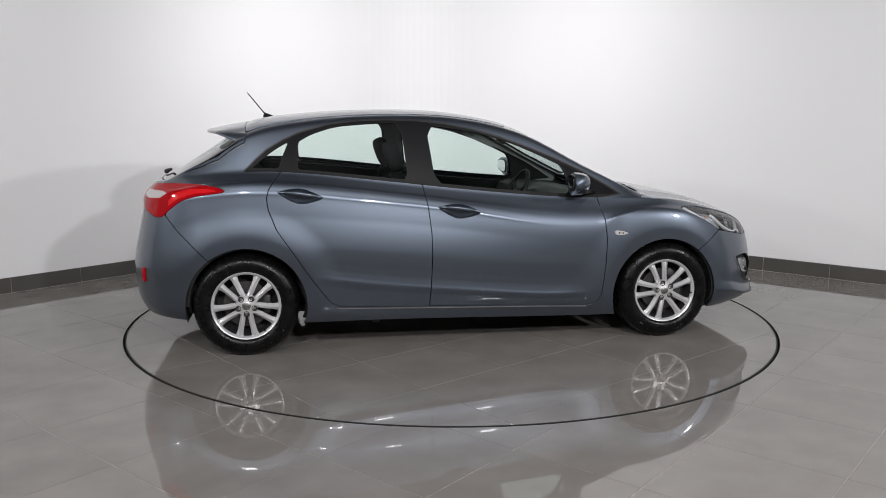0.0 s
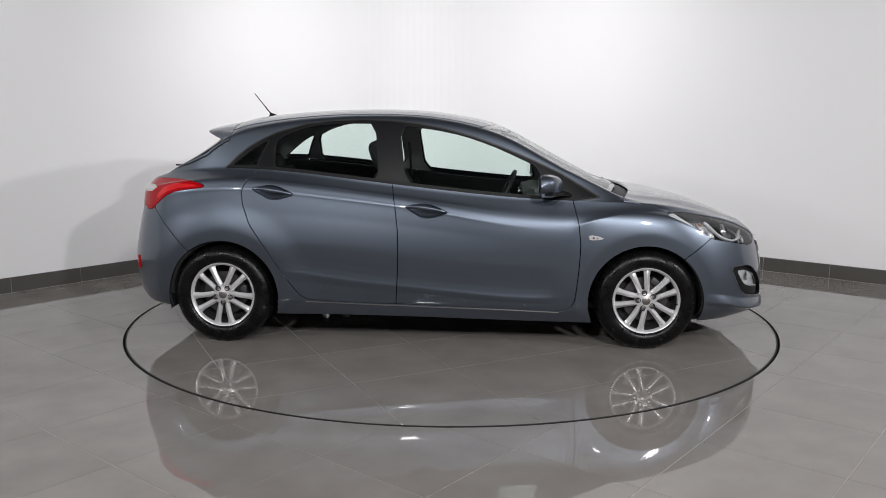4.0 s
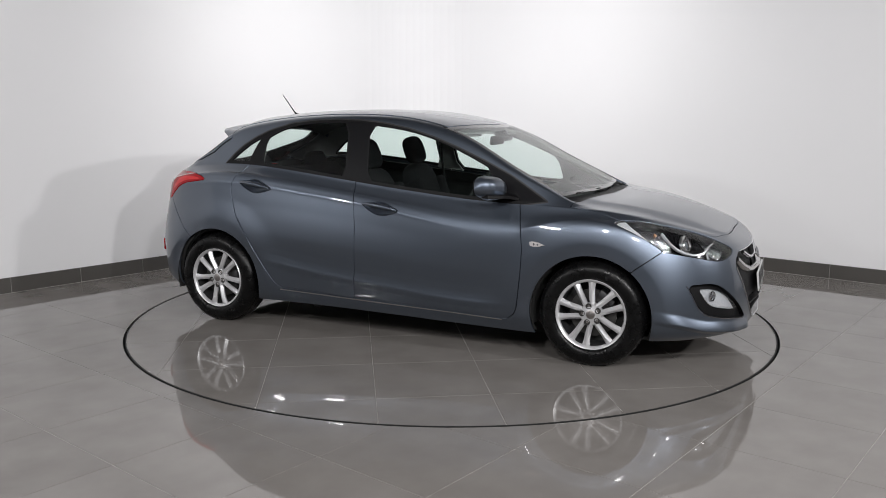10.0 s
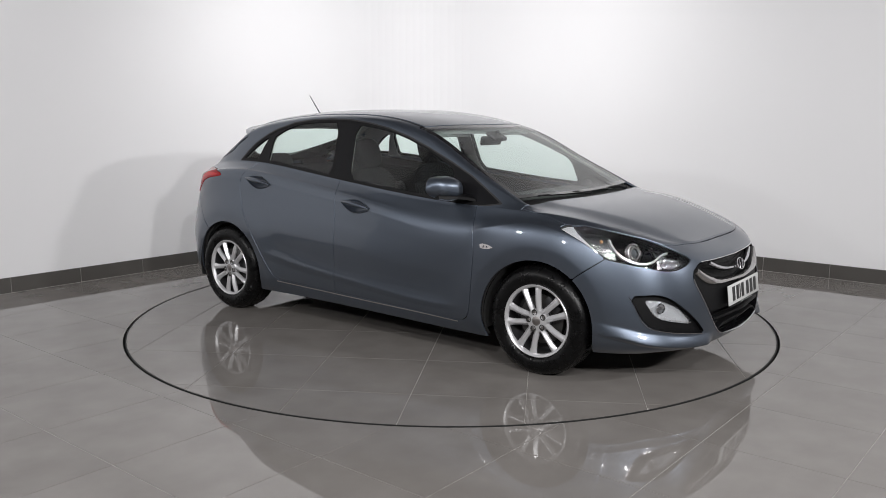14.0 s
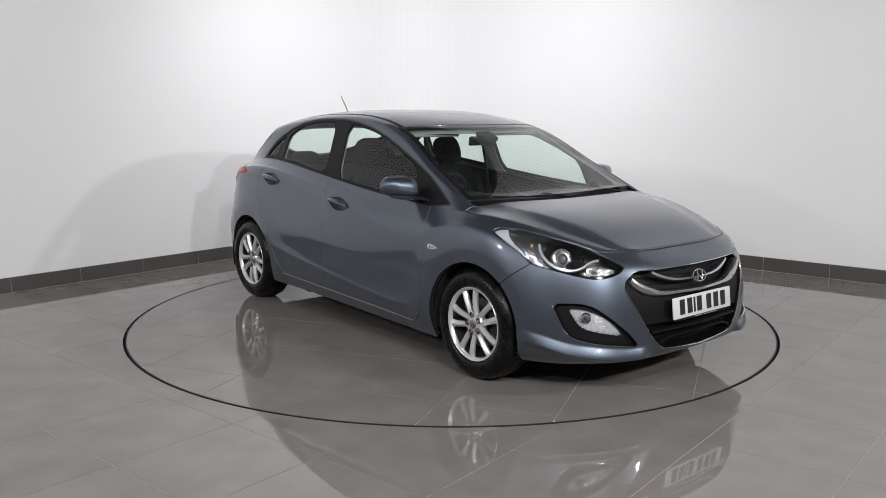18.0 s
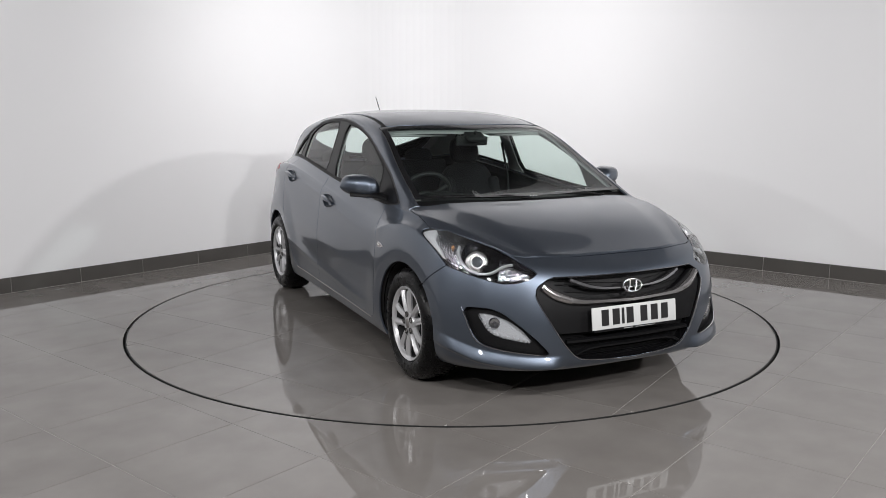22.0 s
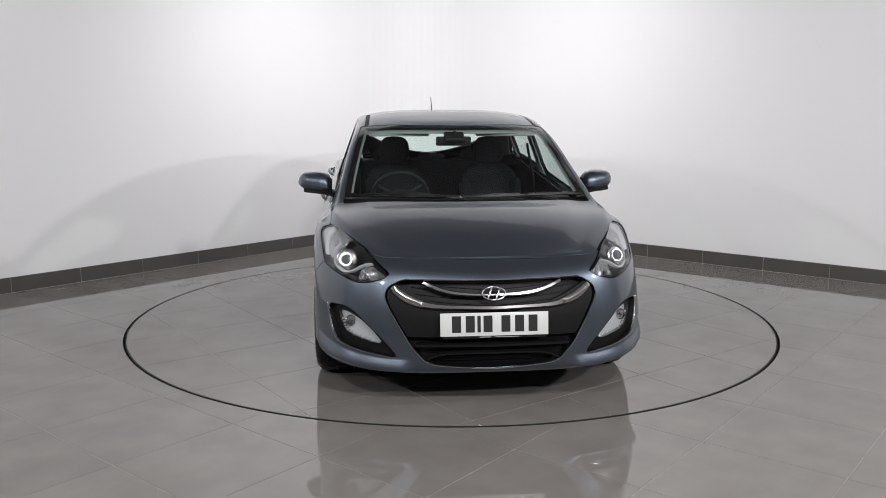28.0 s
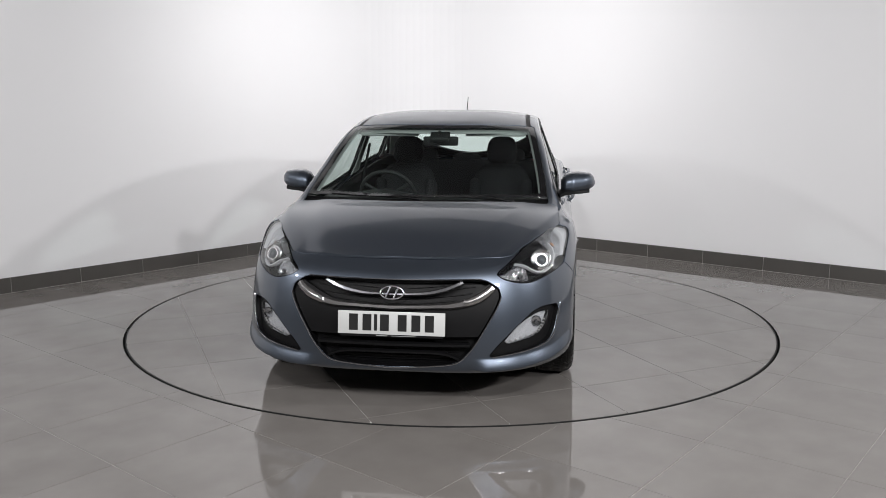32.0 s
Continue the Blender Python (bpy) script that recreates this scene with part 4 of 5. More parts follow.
def strip_along(points, width, depth, normals, flip=1):
    """A thin moulded strip along points, standing off by depth; a soft rounded section."""
    bm = bmesh.new()
    rings = []
    pts = [Vector(p) for p in points]
    for i, p in enumerate(pts):
        d = (pts[min(i + 1, len(pts) - 1)] - pts[max(i - 1, 0)]).normalized()
        n = Vector(normals[i] if isinstance(normals, list) else normals).normalized()
        a = d.cross(n).normalized() * flip
        w = width[i] if isinstance(width, (list, np.ndarray)) else width
        ring = []
        for u, h in ((-0.5, -0.3), (-0.5, 0.35), (-0.25, 0.9), (0.25, 0.9), (0.5, 0.35), (0.5, -0.3)):
            ring.append(bm.verts.new(p + a * (u * w) + n * (h * depth)))
        rings.append(ring)
    for q, w in zip(rings, rings[1:]):
        for k in range(6):
            bm.faces.new((q[k], q[(k + 1) % 6], w[(k + 1) % 6], w[k]))
    bm.faces.new(rings[0])
    bm.faces.new(rings[-1][::-1])
    bmesh.ops.recalc_face_normals(bm, faces=bm.faces)
    return bm


FRONT_PTS, FRONT_NRM = LOWER.p[LOWER.p[:, 0] > 0.6], LOWER.n[LOWER.p[:, 0] > 0.6]
SIDE_PTS, SIDE_NRM = LOWER.p[np.abs(LOWER.p[:, 1]) > 0.55], LOWER.n[np.abs(LOWER.p[:, 1]) > 0.55]


def on_front(y, z):
    """The place and normal of the front skin at (y, z), on either side."""
    d = (FRONT_PTS[:, 1] - abs(y)) ** 2 + (FRONT_PTS[:, 2] - z) ** 2 + np.where(FRONT_PTS[:, 0] < 1.6, 1.0, 0)
    k = np.argsort(d)[:6]
    w = 1 / (d[k] + 1e-6)
    w /= w.sum()
    p, n = (FRONT_PTS[k] * w[:, None]).sum(0), (FRONT_NRM[k] * w[:, None]).sum(0)
    s = 1 if y >= 0 else -1
    return Vector((p[0], y, z)), Vector((n[0], n[1] * s, n[2])).normalized()


def on_side(x, z, sy=1):
    d = (SIDE_PTS[:, 0] - x) ** 2 + (SIDE_PTS[:, 2] - z) ** 2
    k = np.argsort(d)[:6]
    w = 1 / (d[k] + 1e-6)
    w /= w.sum()
    p, n = (SIDE_PTS[k] * w[:, None]).sum(0), (SIDE_NRM[k] * w[:, None]).sum(0)
    return Vector((x, p[1] * sy, z)), Vector((n[0], n[1] * sy, n[2])).normalized()


def curve_pts(ctrl, n=24):
    c = np.array(ctrl, float)
    t = np.linspace(0, 1, len(c))
    q = np.linspace(0, 1, n)
    return np.stack([spline(t, c[:, k], q) for k in range(c.shape[1])], 1)


def build_front(car, bump):
    # grille: a dark net set back, with shaped bars in front
    hole = LOWER.cut(GRILLE)
    grille = across("grille", hole.pushed(0.055), BLACK, car, "black grille with chrome wings", 0.0)
    rim = LOWER.cut(GRILLE)
    p, f = [], []
    for sheet in (rim, rim.mirrored()):
        for a, b in sheet.rim():
            if abs(sheet.p[a][1]) < 1e-3 and abs(sheet.p[b][1]) < 1e-3:
                continue
            k = len(p)
            p += [sheet.p[a], sheet.p[b], sheet.p[b] - sheet.n[b] * 0.056, sheet.p[a] - sheet.n[a] * 0.056]
            f.append((k, k + 1, k + 2, k + 3))
    child("grille_surround", mesh_of("grille_surround", p, f, GLOSSBLACK), grille, "gloss black inner edge")

    def bar(name, ctrl, width, depth, mat, stand, label="", parent=grille):
        pts = curve_pts(ctrl, 33)
        place, norms = [], []
        for y, z in pts:
            q, n = on_front(y, z)
            place.append(q + n * stand)
            norms.append(n)
        w = width if not isinstance(width, tuple) else list(np.interp(np.linspace(-1, 1, 33), np.linspace(-1, 1, len(width)), width))
        return part(name, strip_along(place, w, depth, norms), mat, parent, label, smooth=50)

    wide = (0.038, 0.046, 0.036, 0.026, 0.024, 0.026, 0.036, 0.046, 0.038)
    bar("chrome_wing", [(-0.478, 0.624), (-0.41, 0.575), (-0.309, 0.545), (-0.20, 0.538), (0, 0.535), (0.20, 0.538), (0.309, 0.545), (0.41, 0.575), (0.478, 0.624)], wide, 0.022, DARKCHROME, -0.010, "broad dark chrome grille wing")
    bar("chrome_wing", [(-0.335, 0.650), (-0.257, 0.619), (-0.169, 0.600), (-0.08, 0.595), (0, 0.594), (0.08, 0.595), (0.169, 0.600), (0.257, 0.619), (0.335, 0.650)], (0.022, 0.025, 0.022, 0.015, 0.013, 0.015, 0.022, 0.025, 0.022), 0.016, BRIGHT, -0.014, "slim chrome grille wing")
    # the plain panel behind the plate, and the lower intake
    panel = LOWER.cut(inside(GRILLE, 0.004)).cut(lambda p: np.minimum(0.508 - p[:, 2] + 0.10 * (np.abs(p[:, 1]) / 0.4) ** 2, p[:, 2] - 0.392))
    across("plate_panel", panel.pushed(0.012), BLACK, grille, "dark moulded panel behind the plate", 0.03)
    bar("intake_bar", [(-0.375, 0.350), (-0.25, 0.352), (0, 0.354), (0.25, 0.352), (0.375, 0.350)], 0.022, 0.02, BLACK, -0.02)
    bar("intake_bar", [(-0.330, 0.275), (-0.26, 0.305), (-0.15, 0.314), (0, 0.316), (0.15, 0.314), (0.26, 0.305), (0.330, 0.275)], 0.016, 0.02, BLACK, -0.025)
    for z in np.linspace(0.262, 0.385, 6):
        h = 0.27 + (z - 0.25) * 0.9
        bar("intake_slat", [(-h, z), (0, z), (h, z)], 0.004, 0.004, BLACK, -0.050)
    for z in (0.565, 0.590, 0.615, 0.640):
        h = 0.47 if z < 0.6 else 0.40
        bar("grille_slat", [(-h, z + 0.02), (0, z - 0.012), (h, z + 0.02)], 0.005, 0.004, BLACK, -0.052)
    # thin chrome line round the lower mouth
    bar("chrome_line", [(-0.517, 0.583), (-0.500, 0.531), (-0.446, 0.433), (-0.390, 0.342), (-0.335, 0.281), (-0.275, 0.257), (-0.15, 0.246), (0, 0.239), (0.15, 0.246), (0.275, 0.257), (0.335, 0.281), (0.390, 0.342), (0.446, 0.433), (0.500, 0.531), (0.517, 0.583)],
        0.005, 0.005, BRIGHT, 0.001, "thin bright line round the mouth")
    bar("chrome_line", [(-0.425, 0.663), (-0.3, 0.661), (-0.22, 0.660), (0, 0.659), (0.22, 0.660), (0.3, 0.661), (0.425, 0.663)], 0.006, 0.005, CHROME, 0.001)
    # oval badge, a plain chrome ring with two slanted bars
    q, n = on_front(0.0, 0.600)
    ring = [(0.056 * math.cos(a), 0.031 * math.sin(a)) for a in np.linspace(0, 2 * math.pi, 41)]
    bm = tube_bm([Vector((a, b, 0)) for a, b in ring], 0.0045, 8, close=False)
    up = (Vector((0, 0, 1)) - n * n.z).normalized()
    right = up.cross(n).normalized()
    fr = Matrix((right, up, n)).transposed().to_4x4()
    fr.translation = q + n * 0.006
    bmesh.ops.transform(bm, matrix=fr, verts=bm.verts)
    badge = part("badge", bm, BRIGHT, car, "oval chrome badge", smooth=60)
    for sx in (-1, 1):
        b2 = tube_bm([fr @ Vector((sx * 0.020 - 0.010, -0.026, 0.001)), fr @ Vector((sx * 0.020, 0, 0.004)), fr @ Vector((sx * 0.020 + 0.010, 0.026, 0.001))], 0.0055, 8)
        part("badge_bar", b2, BRIGHT, badge, smooth=60)
    # number plate: its characters are plain bars
    plate_at = Vector((2.108, 0.0, 0.459))
    tilt = Euler((0, radians(-7), 0)).to_matrix()
    plate = part("number_plate", box_bm((0.008, 0.520, 0.111), (0, 0, 0), 0.003), PLATE, car, "white number plate with dark character bars", smooth=40)
    plate.matrix_basis = Matrix.Translation(plate_at) @ tilt.to_4x4()
    for w, c in ((0.050, -0.183), (0.050, -0.117), (0.018, -0.075), (0.050, -0.032), (0.050, 0.054), (0.050, 0.120), (0.050, 0.185)):
        part("character_bar", box_bm((0.002, w * 0.86, 0.079), (0.0045, c, 0.002), 0.0005), INK, plate)
    part("maker_bar", box_bm((0.002, 0.055, 0.0045), (0.0040, -0.045, -0.0605), 0.0005), LINING, plate)
    part("maker_bar", box_bm((0.002, 0.120, 0.0030), (0.0040, 0.060, -0.0605), 0.0005), LINING, plate)
    part("plate_holder", box_bm((0.010, 0.50, 0.014), (-0.002, 0, -0.060), 0.002), BLACK, plate)


def build_fogs(car):
    for sy in (1, -1):
        flip = (lambda s: s) if sy > 0 else (lambda s: s.mirrored())
        pocket = child("fog_pocket", flip(LOWER.cut(POCKET).cut(outside(FOG)).pushed(0.024)).mesh("fog_pocket", BLACK, 0), car, "black fog lamp pocket")
        sheet = flip(LOWER.cut(POCKET))
        p, f = [], []
        for a, b in sheet.rim():
            k = len(p)
            p += [sheet.p[a], sheet.p[b], sheet.p[b] - sheet.n[b] * 0.025, sheet.p[a] - sheet.n[a] * 0.025]
            f.append((k, k + 1, k + 2, k + 3))
        child("pocket_edge", mesh_of("pocket_edge", p, f, BLACK), pocket)
        lamp = child("fog_lamp", flip(LOWER.cut(FOG).pushed(0.034)).mesh("fog_lamp", FOGFACETS, 0), car, "faceted clear fog lamp")
        child("lens", flip(LOWER.cut(FOG).pushed(0.014)).mesh("lens", CLEAR, 0.02), lamp)
        # round bowl and a row of small daytime lights along the lower edge
        q, n = on_front(0.700 * sy, 0.442)
        m = facing(q - n * 0.030, (n + Vector((1.0, 0, 0))).normalized())
        bowl = lathe_bm([(0.0, 0.004), (0.006, 0.010), (0.010, 0.004), (0.022, 0.006), (0.026, 0.012), (0.029, 0.006)], 28, "z")
        bmesh.ops.transform(bowl, matrix=m, verts=bowl.verts)
        part("fog_bowl", bowl, CHROME, lamp, "round chrome bowl", smooth=40)
        for y, z in curve_pts([(0.740, 0.445), (0.724, 0.408), (0.692, 0.386), (0.62, 0.371), (0.558, 0.357)], 12):
            q, n = on_front(y * sy, z)
            part("light_cell", box_bm((0.006, 0.011, 0.008), q - n * 0.026, 0.002), WHITELENS, lamp)
        line = curve_pts([(0.797, 0.508), (0.788, 0.46), (0.775, 0.394), (0.761, 0.358), (0.735, 0.335), (0.662, 0.315), (0.57, 0.302), (0.478, 0.290)], 30)
        place, norms = [], []
        for y, z in line:
            q, n = on_front(y * sy, z)
            place.append(q + n * 0.001)
            norms.append(n)
        part("chrome_line", strip_along(place, 0.004, 0.005, norms, sy), BRIGHT, pocket, "thin bright line", smooth=50)


def lamp_point(a, z, depth, sy=1):
    """A place behind the head lamp's lens, by its bearing and height."""
    q = np.stack([np.degrees(np.arctan2(FRONT_PTS[:, 1], FRONT_PTS[:, 0] - 1.1)), FRONT_PTS[:, 2]], 1)
    d = ((q[:, 0] - a) * 0.015) ** 2 + (q[:, 1] - z) ** 2
    k = np.argsort(d)[:6]
    w = 1 / (d[k] + 1e-7)
    w /= w.sum()
    p, n = (FRONT_PTS[k] * w[:, None]).sum(0), (FRONT_NRM[k] * w[:, None]).sum(0)
    p = p - n / np.linalg.norm(n) * depth
    return Vector((p[0], p[1] * sy, p[2])), Vector((n[0], n[1] * sy, n[2])).normalized()


def ball_bm(r, at, squash=(1, 1, 1), u=20, v=12):
    bm = bmesh.new()
    bmesh.ops.create_uvsphere(bm, u_segments=u, v_segments=v, radius=r)
    bmesh.ops.scale(bm, vec=squash, verts=bm.verts)
    bmesh.ops.translate(bm, vec=at, verts=bm.verts)
    return bm


def facing(q, n):
    return Matrix.Translation(q) @ n.to_track_quat("Z", "Y").to_matrix().to_4x4()


def build_headlamps(car):
    bearing = lambda p: np.degrees(np.arctan2(p[:, 1], p[:, 0] - 1.1))
    wedge = lambda p: 57.4 + (p[:, 2] - 0.70) * 66 - bearing(p)
    for sy in (1, -1):
        flip = (lambda s: s) if sy > 0 else (lambda s: s.mirrored())
        lamp = child("head_lamp", flip(LOWER.cut(inside(LAMP, 0.001)).pushed(0.004)).mesh("head_lamp", CLEAR, 0), car, "clear swept-back head lamp with a dark bowl")
        bowl = LOWER.cut(inside(LAMP, 0.001))
        child("bowl", flip(bowl.cut(lambda p: np.minimum(53.5 - bearing(p), bearing(p) - 40.5)).pushed(0.055)).mesh("bowl", GLOSSBLACK, 0), lamp, "dark lamp bowl")
        child("beam_reflector", flip(bowl.cut(lambda p: np.minimum(40.5 - bearing(p), LAMP(p) - 0.012)).pushed(0.046)).mesh("beam_reflector", FACETS, 0), lamp, "faceted chrome reflector")
        child("lamp_tip", flip(bowl.cut(lambda p: np.minimum(40.5 - bearing(p), 0.012 - LAMP(p))).pushed(0.030)).mesh("lamp_tip", GLOSSBLACK, 0.016), lamp, "black lamp tip")
        child("turn_reflector", flip(bowl.cut(lambda p: np.minimum(bearing(p) - 53.5, wedge(p))).pushed(0.036)).mesh("turn_reflector", FACETS, 0.02), lamp, "speckled chrome reflector")
        child("side_reflector", flip(bowl.cut(lambda p: np.minimum(-wedge(p), bearing(p) - 53.5)).pushed(0.016)).mesh("side_reflector", SILVER, 0.03), lamp, "satin silver side reflector")
        s = flip(bowl)
        p, f = [], []
        for a, b in s.rim():
            k = len(p)
            p += [s.p[a] - s.n[a] * 0.003, s.p[b] - s.n[b] * 0.003, s.p[b] - s.n[b] * 0.056, s.p[a] - s.n[a] * 0.056]
            f.append((k, k + 1, k + 2, k + 3))
        child("bezel", mesh_of("bezel", p, f, GLOSSBLACK), lamp)
        # projector
        q, n = lamp_point(47.6, 0.742, 0.040, sy)
        n = (n + Vector((1.2, 0, -0.1))).normalized()
        m = facing(q, n)
        ring = lathe_bm([(0.026, 0.010), (0.028, 0.015), (0.033, 0.015), (0.037, 0.006), (0.044, 0.005), (0.047, 0.012), (0.053, 0.010), (0.056, -0.004)], 40, "z")
        bmesh.ops.transform(ring, matrix=m, verts=ring.verts)
        proj = part("projector", ring, DARKCHROME, lamp, "chrome-ringed projector", smooth=50)
        eye = ball_bm(0.027, (0, 0, 0.002), (1, 1, 0.55))
        bmesh.ops.transform(eye, matrix=m, verts=eye.verts)
        part("projector_lens", eye, LENSBALL, proj, smooth=60)
        inner = lathe_bm([(0.012, -0.004), (0.018, 0.0), (0.0, 0.006)], 20, "z")
        bmesh.ops.transform(inner, matrix=m, verts=inner.verts)
        part("projector_core", inner, CHROME, proj, smooth=50)
        # bulbs
        q, n = lamp_point(38, 0.665, 0.040, sy)
        dome = ball_bm(0.020, (0, 0, 0), (1, 1, 0.5))
        bmesh.ops.transform(dome, matrix=facing(q, n), verts=dome.verts)
        part("turn_bulb", dome, CHROME, lamp, smooth=60)
        q, n = lamp_point(57.5, 0.800, 0.032, sy)
        dome = ball_bm(0.008, (0, 0, 0), (1, 1.6, 0.5))
        bmesh.ops.transform(dome, matrix=facing(q, n), verts=dome.verts)
        part("side_bulb", dome, AMBER, lamp, "amber bulb", smooth=60)
        # chrome swoosh under the projector, up and over to the tip
        line = [lamp_point(a, z, 0.028, sy) for a, z in curve_pts([(54.8, 0.800), (53.8, 0.753), (51.6, 0.709), (48.5, 0.684), (45.3, 0.676), (42.1, 0.688), (40.0, 0.713), (38.1, 0.728), (36.4, 0.733)], 36)]
        w = list(np.interp(np.linspace(0, 1, 36), [0, 0.3, 0.6, 1], [0.014, 0.019, 0.014, 0.006]))
        part("light_strip", strip_along([p for p, _ in line], w, 0.012, [n for _, n in line], sy), SATIN, lamp, "silver light strip", smooth=50)


def build_taillamps(car):
    for sy in (1, -1):
        flip = (lambda s: s) if sy > 0 else (lambda s: s.mirrored())
        pale = outline(deg([(26, 0.990), (38.5, 0.988), (41.2, 0.978), (39.0, 0.951), (34.0, 0.944), (27, 0.958)], 0.9), LAMP_R)
        lamp = child("tail_lamp", flip(SKIN.cut(inside(TAILLAMP, 0.001)).cut(outside(pale)).pushed(-0.004)).mesh("tail_lamp", REDLENS, 0.03), car, "glossy red swept tail lamp")
        band = outline(deg([(44.5, 0.984), (48, 1.004), (53, 1.006), (57.5, 0.996), (55, 0.988), (50, 0.980), (45.5, 0.950), (42.5, 0.905), (42.2, 0.935)], 0.9), LAMP_R)
        child("light_band", flip(SKIN.cut(band).pushed(-0.0055)).mesh("light_band", BRIGHTRED, 0.006), lamp, "brighter red light band")
        child("reversing_lens", flip(SKIN.cut(pale).pushed(-0.003)).mesh("reversing_lens", WHITELENS, 0.01), lamp, "pale clear reversing lens")


def build_wheels(car):
    """Tyre with tread blocks, alloy rim with five pairs of spokes, brake disc."""
    tyre_r, rim_r = 0.312, 0.206
    made = None
    for ax, sy, spin in ((AXLE_F, -1, 50), (AXLE_R, -1, 0), (AXLE_F, 1, 30), (AXLE_R, 1, 50)):
        hub = Matrix.Translation((ax, sy * HUB_Y, HUB_Z)) @ Euler((0, 0, 0 if sy < 0 else math.pi)).to_matrix().to_4x4()
        if made is None:
            # built facing -y: the outer face lies at y = 0
            wheel = new("wheel")
            wheel.parent = car
            prof = [(0.203, 0.004), (0.212, -0.006), (0.226, -0.014), (0.250, -0.017), (0.275, -0.012), (0.290, 0.000), (0.300, 0.012), (0.3075, 0.026), (0.311, 0.045), (0.312, 0.10),
                    (0.311, 0.155), (0.306, 0.178), (0.290, 0.196), (0.250, 0.205), (0.205, 0.198)]
            part("tyre", lathe_bm(prof, 96), RUBBER, wheel, "black rubber tyre", smooth=35)
            tyre = wheel.children[0]
            bm = bmesh.new()
            for k in range(92):
                a = 2 * math.pi * k / 92
                for row, (y0, y1, shift) in enumerate(((0.014, 0.050, 0.0), (0.056, 0.098, 0.5), (0.104, 0.146, 0.0), (0.152, 0.186, 0.5))):
                    b = bmesh.ops.create_cube(bm, size=1)["verts"]
                    ang = a + shift * 2 * math.pi / 92
                    r = 0.3105 if row in (1, 2) else 0.3052
                    m = Euler((0, -ang, 0)).to_matrix().to_4x4() @ Matrix.Translation((r, (y0 + y1) / 2, 0)) @ Euler((0, 0, -0.30 if row == 0 else (0.30 if row == 3 else 0))).to_matrix().to_4x4() @ Matrix.Diagonal((0.005, y1 - y0, 0.0145, 1))
                    bmesh.ops.transform(bm, matrix=m, verts=b)
            tagged(part("tread", bm, RUBBER, tyre), kind="stuff")
            rim_prof = [(0.189, 0.020), (0.192, 0.014), (0.196, 0.010), (0.204, 0.004), (0.2065, -0.003), (0.203, -0.007), (0.197, -0.004), (0.190, 0.004), (0.187, 0.016)]
            rim = part("rim", lathe_bm(rim_prof, 72), ALLOY, wheel, "silver ten-spoke alloy rim", smooth=40)
            # barrel in dark metal: the shade behind the spokes is put into its colour
            part("barrel", lathe_bm([(0.187, 0.016), (0.184, 0.040), (0.180, 0.100), (0.150, 0.140)], 64), DARKMETAL, rim, "inner barrel, coloured dark for the shade behind the spokes", smooth=40)
            for k in range(5):
                for s in (-1, 1):
                    c = -math.pi / 2 + 2 * math.pi * k / 5
                    bm = bmesh.new()
                    rings = []
                    for r, off, w, face, thick in ((0.030, 0.56, 0.026, 0.010, 0.030), (0.058, 0.37, 0.030, 0.004, 0.028), (0.090, 0.290, 0.033, 0.000, 0.026), (0.125, 0.262, 0.033, -0.002, 0.026),
                                                   (0.158, 0.252, 0.035, -0.001, 0.026), (0.177, 0.250, 0.041, 0.002, 0.022), (0.193, 0.252, 0.054, 0.006, 0.018)):
                        a = c + s * off
                        p = Vector((r * math.cos(a), 0, r * math.sin(a)))
                        t = Vector((-math.sin(a), 0, math.cos(a))) * s
                        rings.append([bm.verts.new(p + t * (u * w) + Vector((0, y, 0))) for u, y in ((-0.5, face + thick), (-0.5, face + 0.014), (-0.36, face + 0.008), (-0.08, face), (0.10, face), (0.5, face + 0.016), (0.5, face + thick))])
                    for q, w in zip(rings, rings[1:]):
                        for j in range(7):
                            bm.faces.new((q[j], q[(j + 1) % 7], w[(j + 1) % 7], w[j]))
                    bm.faces.new(rings[0])
                    bm.faces.new(rings[-1][::-1])
                    bmesh.ops.recalc_face_normals(bm, faces=bm.faces)
                    part("spoke", bm, ALLOY, rim, smooth=24)
            part("hub", lathe_bm([(0.0, 0.001), (0.032, 0.001), (0.038, 0.004), (0.060, 0.006), (0.067, 0.016), (0.067, 0.045)], 40), ALLOY, rim, smooth=35)
            part("centre_cap", lathe_bm([(0.0, -0.003), (0.020, -0.002), (0.026, 0.001), (0.027, 0.006)], 32), STEEL, rim, "satin centre cap", smooth=40)
            for k in range(5):
                a = -math.pi / 2 + 2 * math.pi * k / 5
                b = lathe_bm([(0.0, -0.002), (0.006, -0.002), (0.0085, 0.000), (0.0085, 0.010)], 6)
                bmesh.ops.translate(b, vec=(0.050 * math.cos(a), 0.004, 0.050 * math.sin(a)), verts=b.verts)
                part("wheel_bolt", b, STEEL, rim)
                well = lathe_bm([(0.0, 0.0065), (0.0130, 0.0055), (0.0155, -0.001), (0.0175, 0.002)], 20)
                bmesh.ops.translate(well, vec=(0.050 * math.cos(a), -0.001, 0.050 * math.sin(a)), verts=well.verts)
                part("bolt_well", well, DARKSTEEL, rim, smooth=40)
            part("brake_disc", lathe_bm([(0.07, 0.066), (0.075, 0.062), (0.138, 0.062), (0.138, 0.080), (0.07, 0.080)], 48), DARKSTEEL, wheel, smooth=30)
            part("brake_drum", lathe_bm([(0.0, 0.048), (0.07, 0.048), (0.075, 0.07)], 32), DARKMETAL, wheel, smooth=30)
            part("wheel_back", lathe_bm([(0.0, 0.100), (0.188, 0.105)], 40), UNDER, wheel)
            cal = box_bm((0.05, 0.06, 0.11), (0.118, 0.075, 0.0), 0.012)
            part("brake_caliper", cal, DARKMETAL, wheel, smooth=40)
